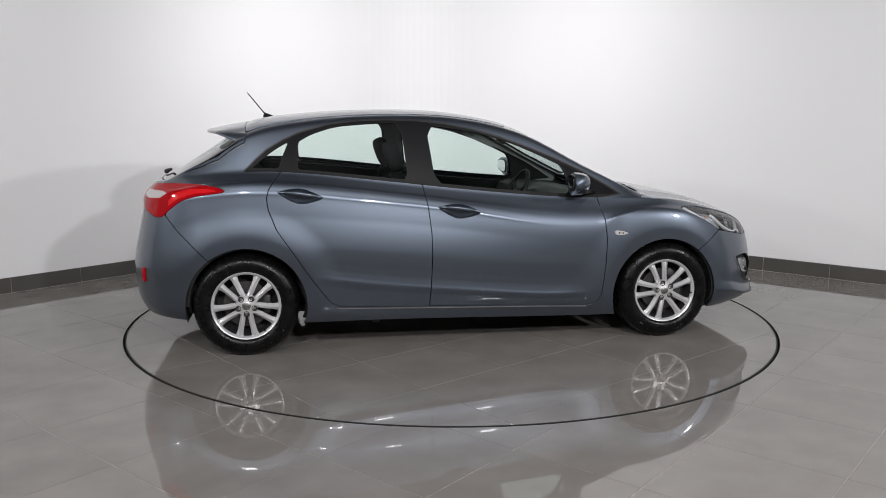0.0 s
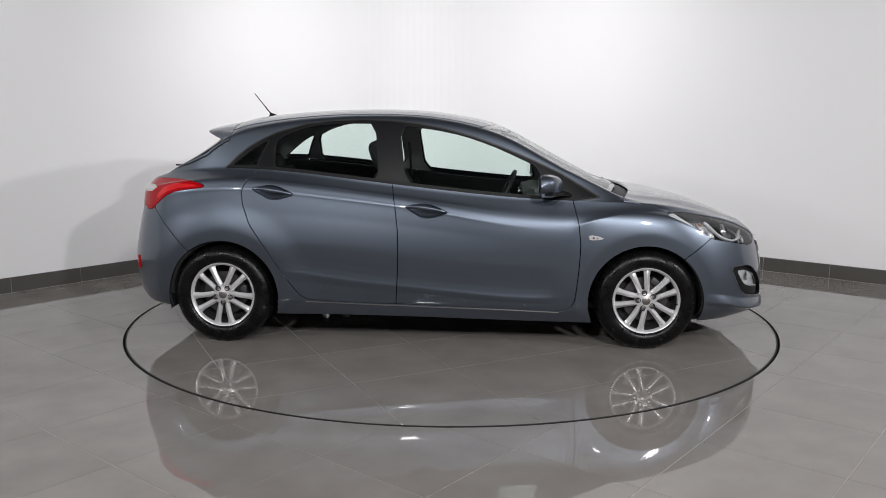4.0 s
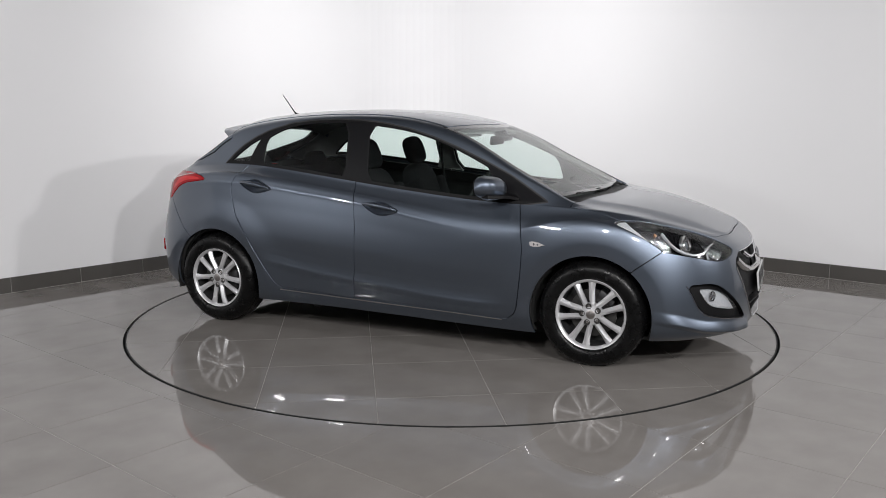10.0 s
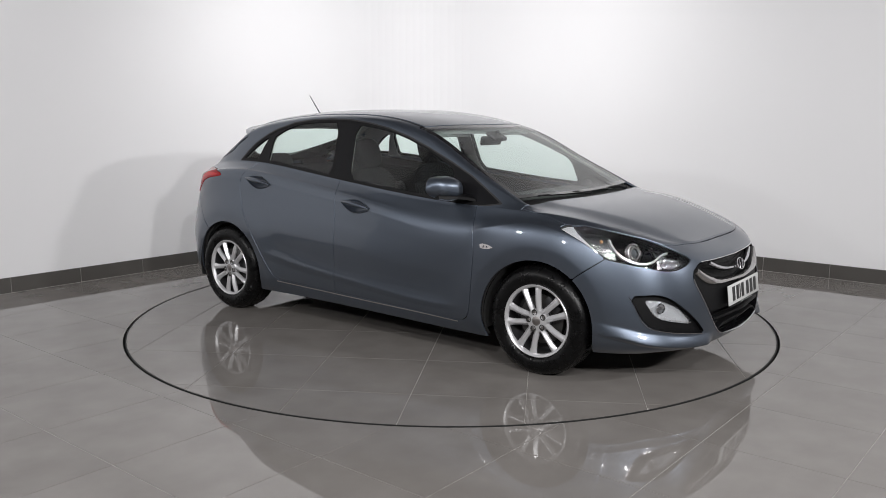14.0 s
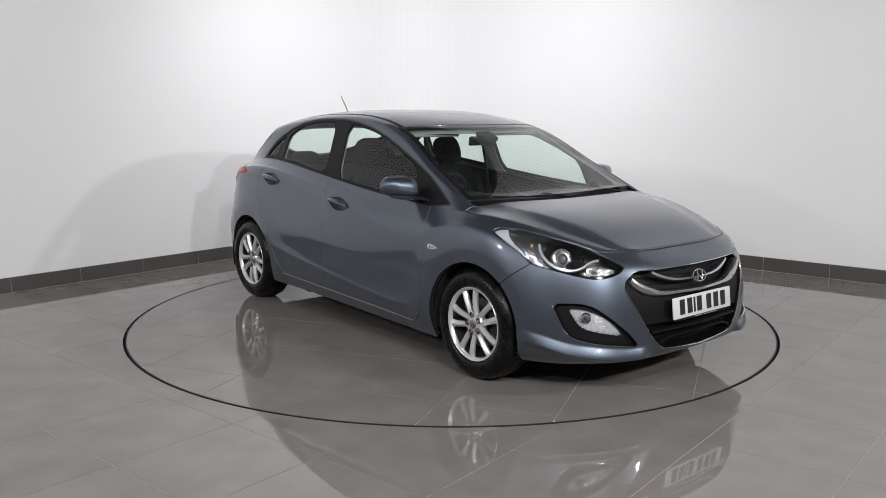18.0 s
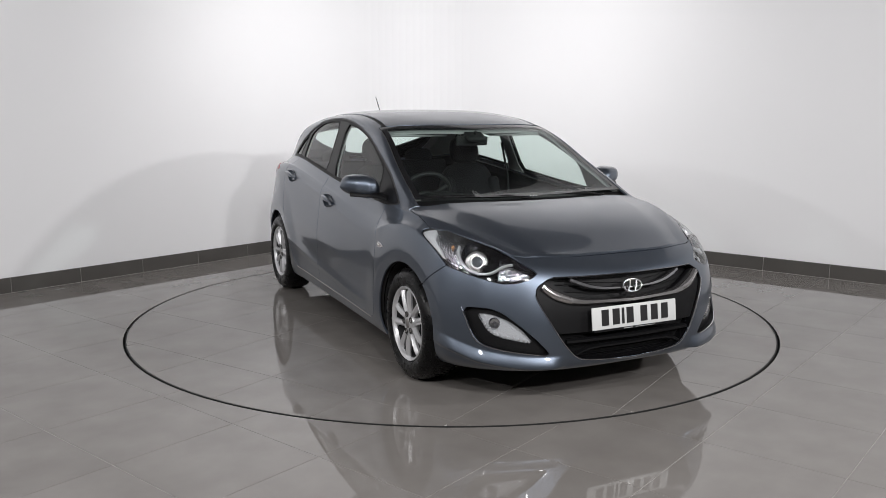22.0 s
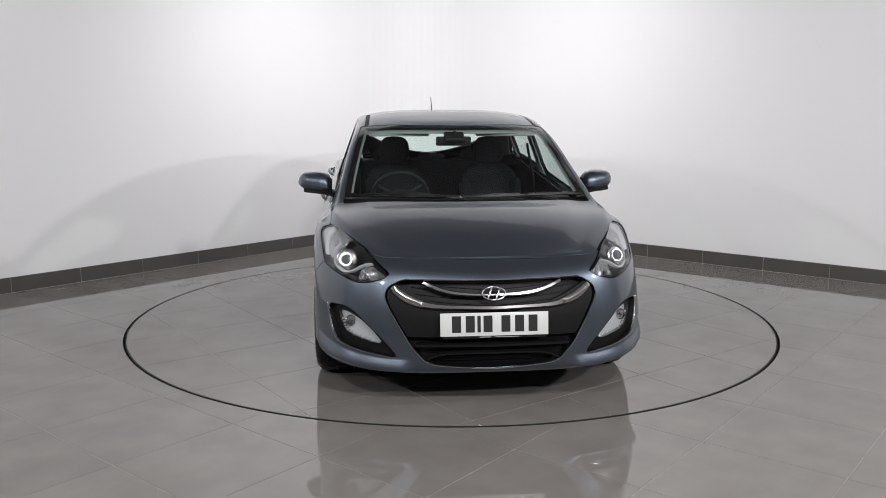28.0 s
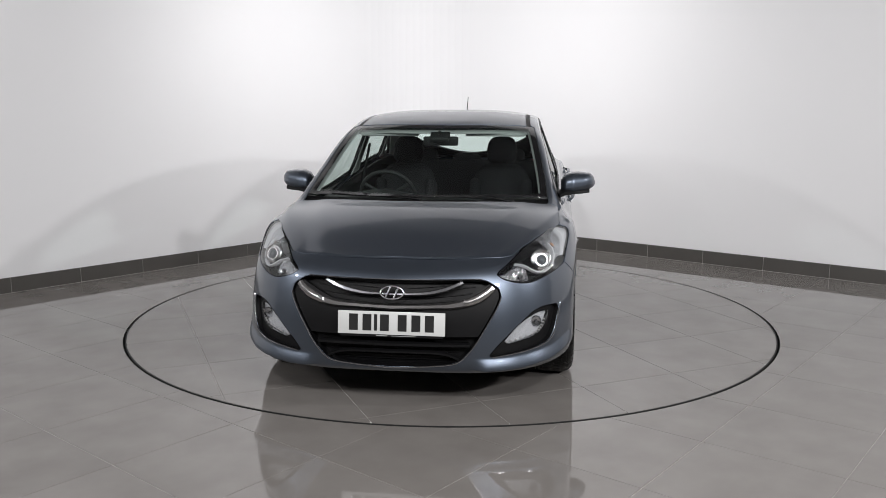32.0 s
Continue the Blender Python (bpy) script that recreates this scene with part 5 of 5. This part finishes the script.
            part("valve", tube_bm([(0.10, 0.02, -0.150), (0.104, -0.004, -0.156)], 0.004, 8), BLACK, rim)
            wheel.matrix_basis = hub @ Euler((0, radians(-spin), 0)).to_matrix().to_4x4()
            made = wheel
            tagged(wheel, "silver multi-spoke alloy wheel with a black tyre")
        else:
            w = copy_thing(made, hub @ Euler((0, radians(-spin), 0)).to_matrix().to_4x4())
    # wheel housings
    for ax, r in ((AXLE_F, 0.352), (AXLE_R, 0.356)):
        for sy in (1, -1):
            bm = lathe_bm([(r, 0.0), (r + 0.004, -0.02), (r + 0.004, -0.27), (0.10, -0.28)], 40, start=-0.25, sweep=math.pi + 0.5)
            ob = part("wheel_arch", bm, UNDER, car, "black wheel arch lining", smooth=40)
            ob.matrix_basis = Matrix.Translation((ax - (0.006 if ax > 0 else -0.004), sy * 0.855, 0.301)) @ Matrix.Diagonal((1, sy, 1, 1))


def build_side_details(car, doors_f, doors_r):
    for sy, door_f, door_r in ((1, doors_f[0], doors_r[0]), (-1, doors_f[1], doors_r[1])):
        for door, (x, z) in zip((door_f, door_r), HANDLES):
            # the recess: a darker dished cup, rimmed by light; the grip: a bowed bar with pointed ends
            q, n = on_side(x, z, sy)
            slope = math.atan2(-0.04, 0.28)
            t = Vector((math.cos(slope), 0, math.sin(slope)))
            t = (t - n * t.dot(n)).normalized()
            b = n.cross(t) * 1.0
            b = b if b.z > 0 else -b
            m = Matrix((t, b, n)).transposed().to_4x4()
            m.translation = q
            bm = bmesh.new()
            rings = []
            for f, lift in ((1.05, 0.0008), (1.01, 0.0042), (0.96, 0.0012), (0.86, -0.010), (0.6, -0.020), (0.02, -0.024)):
                ring = [bm.verts.new((u, w, lift)) for u, w in cup_loop(f)]
                rings.append(ring)
            for p_, w_ in zip(rings, rings[1:]):
                for k in range(40):
                    bm.faces.new((p_[k], p_[(k + 1) % 40], w_[(k + 1) % 40], w_[k]))
            bmesh.ops.remove_doubles(bm, verts=bm.verts, dist=1e-6)
            bmesh.ops.transform(bm, matrix=m, verts=bm.verts)
            bmesh.ops.recalc_face_normals(bm, faces=bm.faces)
            cup = part("handle_cup", bm, PAINT, door, "dished handle recess", smooth=60)
            grip = []
            for u in np.linspace(-1, 1, 23):
                grip.append(m @ Vector((0.122 * u, 0.004 * (1 - u * u), 0.004 + 0.024 * (1 - abs(u) ** 2.2))))
            gb = strip_along(grip, [0.010 + 0.020 * (1 - abs(u) ** 1.8) for u in np.linspace(-1, 1, 23)], 0.016, n, sy)
            g = part("door_handle", gb, PAINT, door, "slate grey pull handle", smooth=60)
            if door is door_f:
                k = lathe_bm([(0.0, 0.004), (0.007, 0.004), (0.009, 0.0)], 20, "z")
                bmesh.ops.transform(k, matrix=m @ Matrix.Translation((-0.085, 0.003, 0.018)), verts=k.verts)
                part("lock_barrel", k, CHROME, door, smooth=40)
        # side repeater
        q, n = on_side(0.935, 0.700, sy)
        t = (Vector((1, 0, -0.05)) - n * n.x).normalized()
        b = Vector((0, 0, 1))
        m = Matrix((t, (b - n * b.dot(n)).normalized(), n)).transposed().to_4x4()
        m.translation = q
        bm = bmesh.new()
        loop = [(-0.044, -0.012), (-0.048, 0.010), (-0.030, 0.017), (0.010, 0.014), (0.052, 0.000), (0.020, -0.012), (-0.02, -0.017)]
        lo, hi = [bm.verts.new((x, z, -0.004)) for x, z in loop], [bm.verts.new((x * 0.9, z * 0.85, 0.006)) for x, z in loop]
        for k in range(7):
            bm.faces.new((lo[k], lo[(k + 1) % 7], hi[(k + 1) % 7], hi[k]))
        bm.faces.new(hi)
        bmesh.ops.transform(bm, matrix=m, verts=bm.verts)
        bmesh.ops.recalc_face_normals(bm, faces=bm.faces)
        rep = part("side_repeater", bm, WHITELENS, car, "pale clear side repeater")
        part("repeater_bulb", ball_bm(0.007, m @ Vector((-0.015, 0, 0.006))), CHROME, rep, smooth=60)
        part("repeater_bulb", ball_bm(0.006, m @ Vector((0.008, 0, 0.006))), CHROME, rep, smooth=60)
        # mirror: painted upper shell, black lower shell and foot, mirror glass facing back
        def shell(lo, hi):
            bm = bmesh.new()
            rings = []
            for u in np.linspace(0, 1, 21):
                y = 0.800 + 0.212 * u
                out = max(0.0, 1 - max(0.0, (u - 0.80) / 0.20) ** 2.2) ** 0.5
                top = 1.020 + (np.interp(u, [0, 0.12, 0.3, 0.5, 0.8, 1], [0.018, 0.052, 0.064, 0.066, 0.060, 0.044])) * out
                bot = 1.008 - (np.interp(u, [0, 0.12, 0.3, 0.5, 0.8, 1], [0.060, 0.070, 0.070, 0.060, 0.036, 0.014])) * out
                w = np.interp(u, [0, 0.12, 0.35, 0.7, 1], [0.075, 0.108, 0.118, 0.098, 0.058]) * max(out, 0.02)
                zc, h = (top + bot) / 2, (top - bot) / 2
                xc = 0.622 - 0.030 * u
                ring = []
                for a in np.linspace(lo, hi, 17):
                    ca, sa = math.cos(a), math.sin(a)
                    ring.append(bm.verts.new((xc + w * (abs(ca) ** 0.75 if ca > 0 else -0.14 * abs(ca) ** 0.6), y * sy, zc + h * math.copysign(abs(sa) ** 0.8, sa))))
                rings.append(ring)
            for q_, w_ in zip(rings, rings[1:]):
                for k in range(16):
                    bm.faces.new((q_[k], q_[k + 1], w_[k + 1], w_[k]))
            bmesh.ops.remove_doubles(bm, verts=bm.verts, dist=1e-5)
            bmesh.ops.recalc_face_normals(bm, faces=bm.faces)
            return bm

        mir = part("door_mirror", shell(-0.18, math.pi + 0.18), PAINT, car, "slate grey door mirror on a black foot", smooth=60)
        part("lower_shell", shell(math.pi + 0.18, 2 * math.pi - 0.18), PAINT, mir, "slate grey lower shell", smooth=60)
        back = Matrix.Translation((0.592, 0.905 * sy, 1.014)) @ Euler((0, 0, 0.13 * sy)).to_matrix().to_4x4()
        for name, wide, tall, thick, off, mat, lab in (("mirror_rim", 0.182, 0.116, 0.014, 0.004, BLACK, "black mirror rim"), ("mirror_glass", 0.164, 0.098, 0.004, -0.004, CHROME, "mirror glass")):
            pane = bmesh.new()
            rings = []
            for x in (thick / 2, -thick / 2):
                ring = []
                for a in np.linspace(0, 2 * math.pi, 33)[:-1]:
                    ca, sa = math.cos(a), math.sin(a)
                    u = math.copysign(abs(ca) ** 0.5, ca)
                    taper = 1 - 0.22 * (u + 1) / 2
                    ring.append(pane.verts.new((x + off, sy * wide / 2 * u, tall / 2 * math.copysign(abs(sa) ** 0.5, sa) * taper + 0.012 * (u + 1) / 2)))
                rings.append(ring)
            for k in range(32):
                pane.faces.new((rings[0][k], rings[0][(k + 1) % 32], rings[1][(k + 1) % 32], rings[1][k]))
            pane.faces.new(rings[0])
            pane.faces.new(rings[1][::-1])
            bmesh.ops.transform(pane, matrix=back, verts=pane.verts)
            bmesh.ops.recalc_face_normals(pane, faces=pane.faces)
            part(name, pane, mat, mir, lab, smooth=30)
        foot = strip_along([(0.74, 0.760 * sy, 0.945), (0.715, 0.800 * sy, 0.955), (0.69, 0.850 * sy, 0.962), (0.665, 0.910 * sy, 0.963), (0.64, 0.965 * sy, 0.967)], [0.12, 0.10, 0.09, 0.08, 0.05], 0.026, (0, 0, 1))
        part("mirror_foot", foot, BLACK, mir, "black mirror foot", smooth=50)
        # sill strip
        pts = [on_side(x, z, sy) for x, z in ((-0.86, 0.276), (-0.5, 0.264), (0.0, 0.250), (0.4, 0.240), (0.72, 0.229))]
        part("sill_strip", strip_along([p + n * 0.001 for p, n in pts], 0.006, 0.004, [n for _, n in pts], sy), STEEL, car)
        # rear bumper reflector
        q, n = Vector((-1.999, 0.700 * sy, 0.490)), Vector((-0.75, 0.66 * sy, 0)).normalized()
        part("rear_reflector", box_bm((0.012, 0.036, 0.085), q, 0.006, n.to_track_quat("X", "Z").to_matrix()), REDLENS, car, "red rear reflector", smooth=50)
        # mud guard behind the front wheel and tow point
        part("jacking_block", box_bm((0.05, 0.02, 0.03), (-0.62, 0.80 * sy, 0.180), 0.006), UNDER, car)


def build_top(car):
    # roof aerial
    x0 = -1.285
    foot = bmesh.new()
    rings = []
    for u, w, h in ((0, 0.026, 0.0), (0.35, 0.022, 0.014), (0.75, 0.013, 0.026), (1.0, 0.006, 0.034)):
        rings.append([foot.verts.new((x0 + 0.030 - 0.055 * u * 0.6 + (0.045 * (1 - u)) * math.cos(a), w * math.sin(a), 1.418 + h)) for a in np.linspace(0, 2 * math.pi, 17)[:-1]])
    for q, w in zip(rings, rings[1:]):
        for k in range(16):
            foot.faces.new((q[k], q[(k + 1) % 16], w[(k + 1) % 16], w[k]))
    foot.faces.new(rings[-1])
    bmesh.ops.recalc_face_normals(foot, faces=foot.faces)
    aer = part("roof_aerial", foot, BLACK, car, "black whip aerial on the roof", smooth=50)
    part("aerial_rod", tube_bm([(x0 - 0.005, 0, 1.448), (-1.396, 0, 1.582)], 0.0042, 8, taper=[1.0, 0.7]), BLACK, aer)
    # spoiler over the rear window: wide in the middle, its ends turned down into the pillars
    bm = bmesh.new()
    rings = []
    half = [((-1.392, 0.0), (-1.662, 0.0, 1.340)), ((-1.392, 0.15), (-1.652, 0.15, 1.340)), ((-1.392, 0.30), (-1.622, 0.30, 1.339)), ((-1.390, 0.42), (-1.590, 0.42, 1.337)), ((-1.388, 0.50), (-1.563, 0.50, 1.333)),
            ((-1.384, 0.565), (-1.530, 0.548, 1.322)), ((-1.372, 0.610), (-1.480, 0.588, 1.302)), ((-1.380, 0.640), (-1.420, 0.632, 1.276))]
    full = [((a, -b), (c, -d, e)) for (a, b), (c, d, e) in half[:0:-1]] + half
    for (rx, ry), tip in full:
        d = (UPPER.p[:, 0] - rx) ** 2 + (UPPER.p[:, 1] - abs(ry)) ** 2
        root = Vector((rx, ry, float(UPPER.p[int(np.argmin(d)), 2]) + 0.003))
        tip = Vector(tip)
        drop = Vector((0, 0, -1))
        lip = 0.014 * (1 - (abs(ry) / 0.66) ** 4)
        ring = [root, root.lerp(tip, 0.33) + Vector((0, 0, 0.004)), root.lerp(tip, 0.68) + Vector((0, 0, 0.004)), root.lerp(tip, 0.93) + Vector((0, 0, 0.001)), tip + drop * 0.003, tip + drop * (lip + 0.004),
                root.lerp(tip, 0.90) + drop * (lip + 0.014), root.lerp(tip, 0.45) + drop * 0.050, root + drop * 0.03]
        rings.append([bm.verts.new(p) for p in ring])
    for q, w in zip(rings, rings[1:]):
        for k in range(len(q)):
            bm.faces.new((q[k], q[(k + 1) % len(q)], w[(k + 1) % len(q)], w[k]))
    bm.faces.new(rings[0])
    bm.faces.new(rings[-1][::-1])
    bmesh.ops.subdivide_edges(bm, edges=bm.edges, cuts=1, use_grid_fill=True, smooth=0.6)
    bmesh.ops.recalc_face_normals(bm, faces=bm.faces)
    part("roof_spoiler", bm, PAINT, car, "slate grey spoiler above the rear window", smooth=50)
    # wipers
    for pivot, tip, knee in (((1.13, -0.02, 0.950), (1.075, -0.56, 0.972), (1.10, -0.30, 0.965)), ((1.12, 0.52, 0.945), (1.095, 0.02, 0.972), (1.115, 0.25, 0.965))):
        arm = part("wiper", tube_bm([pivot, Vector(pivot).lerp(Vector(knee), 0.5) + Vector((0, 0, 0.012)), knee], 0.007, 8, taper=[1.3, 1.0, 0.6]), BLACK, car, "black windscreen wiper", smooth=50)
        part("wiper_blade", tube_bm([Vector(pivot) + Vector((0.0, -0.06 if pivot[1] < 0.2 else 0.0, 0.006)), knee, tip], 0.006, 6), BLACK, arm)
        part("wiper_cap", lathe_bm([(0.0, 0.012), (0.012, 0.010), (0.014, 0.0)], 16, "z"), BLACK, arm).matrix_basis = Matrix.Translation(pivot)
    part("rear_wiper", tube_bm([(-1.945, 0, 1.06), (-1.90, -0.10, 1.080), (-1.86, -0.34, 1.096)], 0.009, 8, taper=[1.8, 1, 0.6]), BLACK, car, "black rear wiper", smooth=50)
    # dark trays, added from bumper to bumper to deepen the shadow under the car
    for name, lo, hi in (("front_tray", 1.50, 3.0), ("middle_tray", -0.98, 0.86), ("rear_tray", -3.0, -1.78)):
        row = [p for p in GRID[:, 2] if lo < p[0] < hi]
        verts = [(p[0], k * max(p[1] - 0.004, 0.0), p[2] + 0.004) for p in row for k in (1, 0.5, -0.5, -1)]
        faces = [(4 * i + k, 4 * i + k + 1, 4 * i + k + 5, 4 * i + k + 4) for i in range(len(row) - 1) for k in range(3)]
        child(name, mesh_of(name, verts, faces, UNDER, smooth=False), car, "dark undertray, added to keep light out below the car")
    # floor pan and exhaust
    for name, size, at in (("floor_pan", (2.30, 1.30, 0.05), (-0.06, 0, 0.235)), ("engine_tray", (0.75, 1.06, 0.05), (1.45, 0, 0.215)), ("boot_floor", (0.75, 1.06, 0.06), (-1.55, 0, 0.31))):
        part(name, box_bm(size, at, 0.02), UNDER, car)
    part("exhaust_pipe", tube_bm([(0.9, 0.1, 0.16), (0.2, 0.1, 0.155), (-0.9, 0.15, 0.16), (-1.5, -0.3, 0.2)], 0.028, 10), DARKMETAL, car, "dull exhaust pipe", smooth=50)
    for ax in (AXLE_F, AXLE_R):
        part("axle_beam", tube_bm([(ax, -0.70, 0.27), (ax - 0.04, -0.3, 0.24), (ax - 0.04, 0.3, 0.24), (ax, 0.70, 0.27)], 0.03, 8), UNDER, car)


def cushion(size, at, turn=None, bevel=0.04):
    return box_bm(size, at, bevel, turn, 3)


def rounded_pad(half, at, turn, power=0.55):
    """A stuffed pad: a ball drawn out towards a box, narrower at its top."""
    bm = bmesh.new()
    bmesh.ops.create_uvsphere(bm, u_segments=28, v_segments=18, radius=1)
    for v in bm.verts:
        x, y, z = (math.copysign(abs(c) ** power, c) for c in v.co)
        v.co = Vector((x * half[0], y * half[1] * (1 - 0.10 * max(z, 0)), z * half[2]))
    bmesh.ops.transform(bm, matrix=Matrix.Translation(at) @ turn.to_4x4(), verts=bm.verts)
    return bm


def build_cabin(car):
    for y in (-0.36, 0.36):
        seat = part("front_seat", cushion((0.50, 0.50, 0.16), (-0.02, y, 0.50), None, 0.05), FABRIC, car, "charcoal fabric front seat", smooth=60)
        lean = Euler((0, radians(-20), 0)).to_matrix()
        part("backrest", rounded_pad((0.075, 0.235, 0.300), (-0.345, y, 0.780), lean, 0.55), FABRIC, seat, smooth=60)
        for s in (-1, 1):
            part("bolster", cushion((0.17, 0.08, 0.42), (-0.30, y + s * 0.19, 0.75), lean, 0.035), FABRIC, seat, smooth=60)
            part("headrest_post", tube_bm([(-0.440, y + s * 0.06, 1.06), (-0.462, y + s * 0.06, 1.17)], 0.006, 8), CHROME, seat)
        part("headrest", rounded_pad((0.055, 0.115, 0.105), (-0.452, y, 1.165), lean, 0.6), FABRIC, seat, smooth=60)
    bench = part("rear_bench", cushion((0.50, 1.24, 0.16), (-0.95, 0, 0.52), None, 0.05), FABRIC, car, "charcoal fabric rear bench", smooth=60)
    part("backrest", cushion((0.13, 1.24, 0.52), (-1.24, 0, 0.80), Euler((0, radians(-22), 0)).to_matrix(), 0.05), FABRIC, bench, smooth=60)
    for y in (-0.38, 0.0, 0.38):
        part("headrest", rounded_pad((0.045, 0.125, 0.065 if y else 0.045), (-1.36, y, 1.075 if y else 1.05), Euler((0, radians(-18), 0)).to_matrix()), FABRIC, bench, smooth=60)
    part("parcel_shelf", box_bm((0.42, 1.10, 0.02), (-1.62, 0, 0.985), 0.006), CABIN, car)
    # dashboard: a swept profile over the width
    bm = bmesh.new()
    rings = []
    for y in np.linspace(-0.70, 0.70, 25):
        cowl = 0.035 * math.exp(-((y + 0.36) / 0.17) ** 2)
        k = 0.04 * (abs(y) / 0.7) ** 2
        prof = [(0.98 - k, 0.895), (0.80, 0.915 + 0.3 * cowl), (0.60, 0.925 + cowl), (0.52, 0.905 + cowl), (0.49, 0.84), (0.52, 0.70), (0.58, 0.55), (0.80, 0.50)]
        rings.append([bm.verts.new((x, y, z)) for x, z in prof])
    for q, w in zip(rings, rings[1:]):
        for k in range(7):
            bm.faces.new((q[k], w[k], w[k + 1], q[k + 1]))
    bmesh.ops.recalc_face_normals(bm, faces=bm.faces)
    dash = part("dashboard", bm, CABIN, car, "black moulded dashboard", smooth=50)
    part("centre_screen", box_bm((0.02, 0.22, 0.11), (0.500, 0.0, 0.855), 0.008, Euler((0, radians(-12), 0)).to_matrix()), GLOSSBLACK, dash, smooth=40)
    for y in (-0.20, 0.20):
        part("air_vent", box_bm((0.02, 0.05, 0.11), (0.495, y * 0.72, 0.86), 0.008), GLOSSBLACK, dash, smooth=40)
    part("centre_console", box_bm((0.60, 0.22, 0.30), (0.25, 0, 0.50), 0.04), CABIN, car, "black centre console", smooth=50)
    part("gear_lever", tube_bm([(0.22, 0, 0.63), (0.20, 0, 0.74), (0.20, 0, 0.78)], 0.018, 10, taper=[0.6, 0.6, 1.4]), CABIN, car, smooth=50)
    wheel_m = Matrix.Translation((0.370, -0.36, 0.895)) @ Euler((0, radians(-64), 0)).to_matrix().to_4x4()
    ring = [wheel_m @ Vector((0.185 * math.cos(a), 0.185 * math.sin(a), 0)) for a in np.linspace(0, 2 * math.pi, 41)]
    sw = part("steering_wheel", tube_bm(ring, 0.014, 10, close=False), CABIN, car, "black leather steering wheel", smooth=60)
    for a in (0.0, 2.1, -2.1):
        part("spoke", tube_bm([wheel_m @ Vector((0, 0, -0.02)), wheel_m @ Vector((-0.175 * math.cos(a), 0.175 * math.sin(a), 0))], 0.014, 8), CABIN, sw, smooth=60)
    hub = ball_bm(0.062, (0, 0, 0), (1, 1.15, 0.45))
    bmesh.ops.transform(hub, matrix=wheel_m @ Matrix.Translation((0, 0, -0.012)), verts=hub.verts)
    part("horn_pad", hub, CABIN, sw, smooth=60)
    part("steering_column", tube_bm([wheel_m @ Vector((0, 0, -0.03)), wheel_m @ Vector((0, 0, -0.22))], 0.045, 12), CABIN, sw, smooth=60)
    mir = part("rear_view_mirror", box_bm((0.025, 0.235, 0.062), (0.360, 0.0, 1.262), 0.012, Euler((0, radians(8), 0)).to_matrix(), 3), CABIN, car, "black rear-view mirror", smooth=50)
    part("mirror_stem", tube_bm([(0.375, 0, 1.285), (0.42, 0, 1.325)], 0.012, 8), CABIN, mir)
    part("sensor_housing", box_bm((0.10, 0.13, 0.03), (0.405, 0.0, 1.292), 0.01, Euler((0, radians(27), 0)).to_matrix()), CABIN, car, smooth=50)
    for y in (-0.36, 0.36):
        part("sun_visor", box_bm((0.14, 0.40, 0.018), (0.24, y, 1.312), 0.007, Euler((0, radians(10), 0)).to_matrix()), LINING, car, "pale grey sun visor", smooth=50)
    for s in (-1, 1):
        part("seat_belt", tube_bm([(-0.36, s * 0.645, 1.22), (-0.35, s * 0.70, 0.95), (-0.34, s * 0.72, 0.5)], 0.010, 6), CABIN, car)


def build_turntable():
    disc = new("turntable")
    tagged(disc, "round tiled turntable set flush in the floor", "turntable")
    n = 180
    r = DISC - 0.010
    ring = lambda rad, z: [(rad * math.cos(a), rad * math.sin(a), z) for a in np.linspace(0, 2 * math.pi, n + 1)[:-1]]
    verts = ring(r - 0.004, -0.002) + ring(r - 0.004, -0.045)
    faces = [tuple(range(n))] + [(k, n + k, n + (k + 1) % n, (k + 1) % n) for k in range(n)]
    child("bed", mesh_of("bed", verts, faces, GROUT, smooth=False), disc, "grouted bed of the turntable")
    verts = ring(r - 0.008, 0.0) + ring(r, 0.0) + ring(r, -0.04) + ring(r - 0.008, -0.003)
    faces = []
    for k in range(n):
        j = (k + 1) % n
        faces += [(k, n + k, n + j, j), (n + k, 2 * n + k, 2 * n + j, n + j)]
    child("edge_strip", mesh_of("edge_strip", verts, faces, GAP, smooth=False), disc, "matt black edge strip")
    m = Euler((0, 0, radians(30.2))).to_matrix().to_4x4()
    for poly in tile_polys(0.0, 0.0, ring_in=r - 0.009, reach=DISC + 0.1):
        ob = child("tile", tile_mesh(poly), disc)
        ob.matrix_basis = m
    return disc


def build_car():
    car = new("hatchback_car")
    bump, doors_f, doors_r, rear, gate = build_body(car)
    build_front(car, bump)
    build_fogs(car)
    build_headlamps(car)
    build_taillamps(car)
    build_wheels(car)
    build_side_details(car, doors_f, doors_r)
    build_top(car)
    build_cabin(car)
    return car
# ---------------------------------------------------------------- the whole
floor = build_room()
disc = build_turntable()
car = build_car()
tagged(car, "slate grey metallic five-door hatchback parked on a turntable", "car")


def motions():
    times = [0.0, 4.0, 8.0, 12.0, 16.0, 20.0, 24.0, 28.0, 32.0]
    walk(disc, [(t, pose(0, 0, 0, 0, 0, heading(t))) for t in times])
    walk(car, [(t, pose(0, 0, 0, 0, 0, heading(t)) @ pose(0, -0.021, 0)) for t in times])


motions()
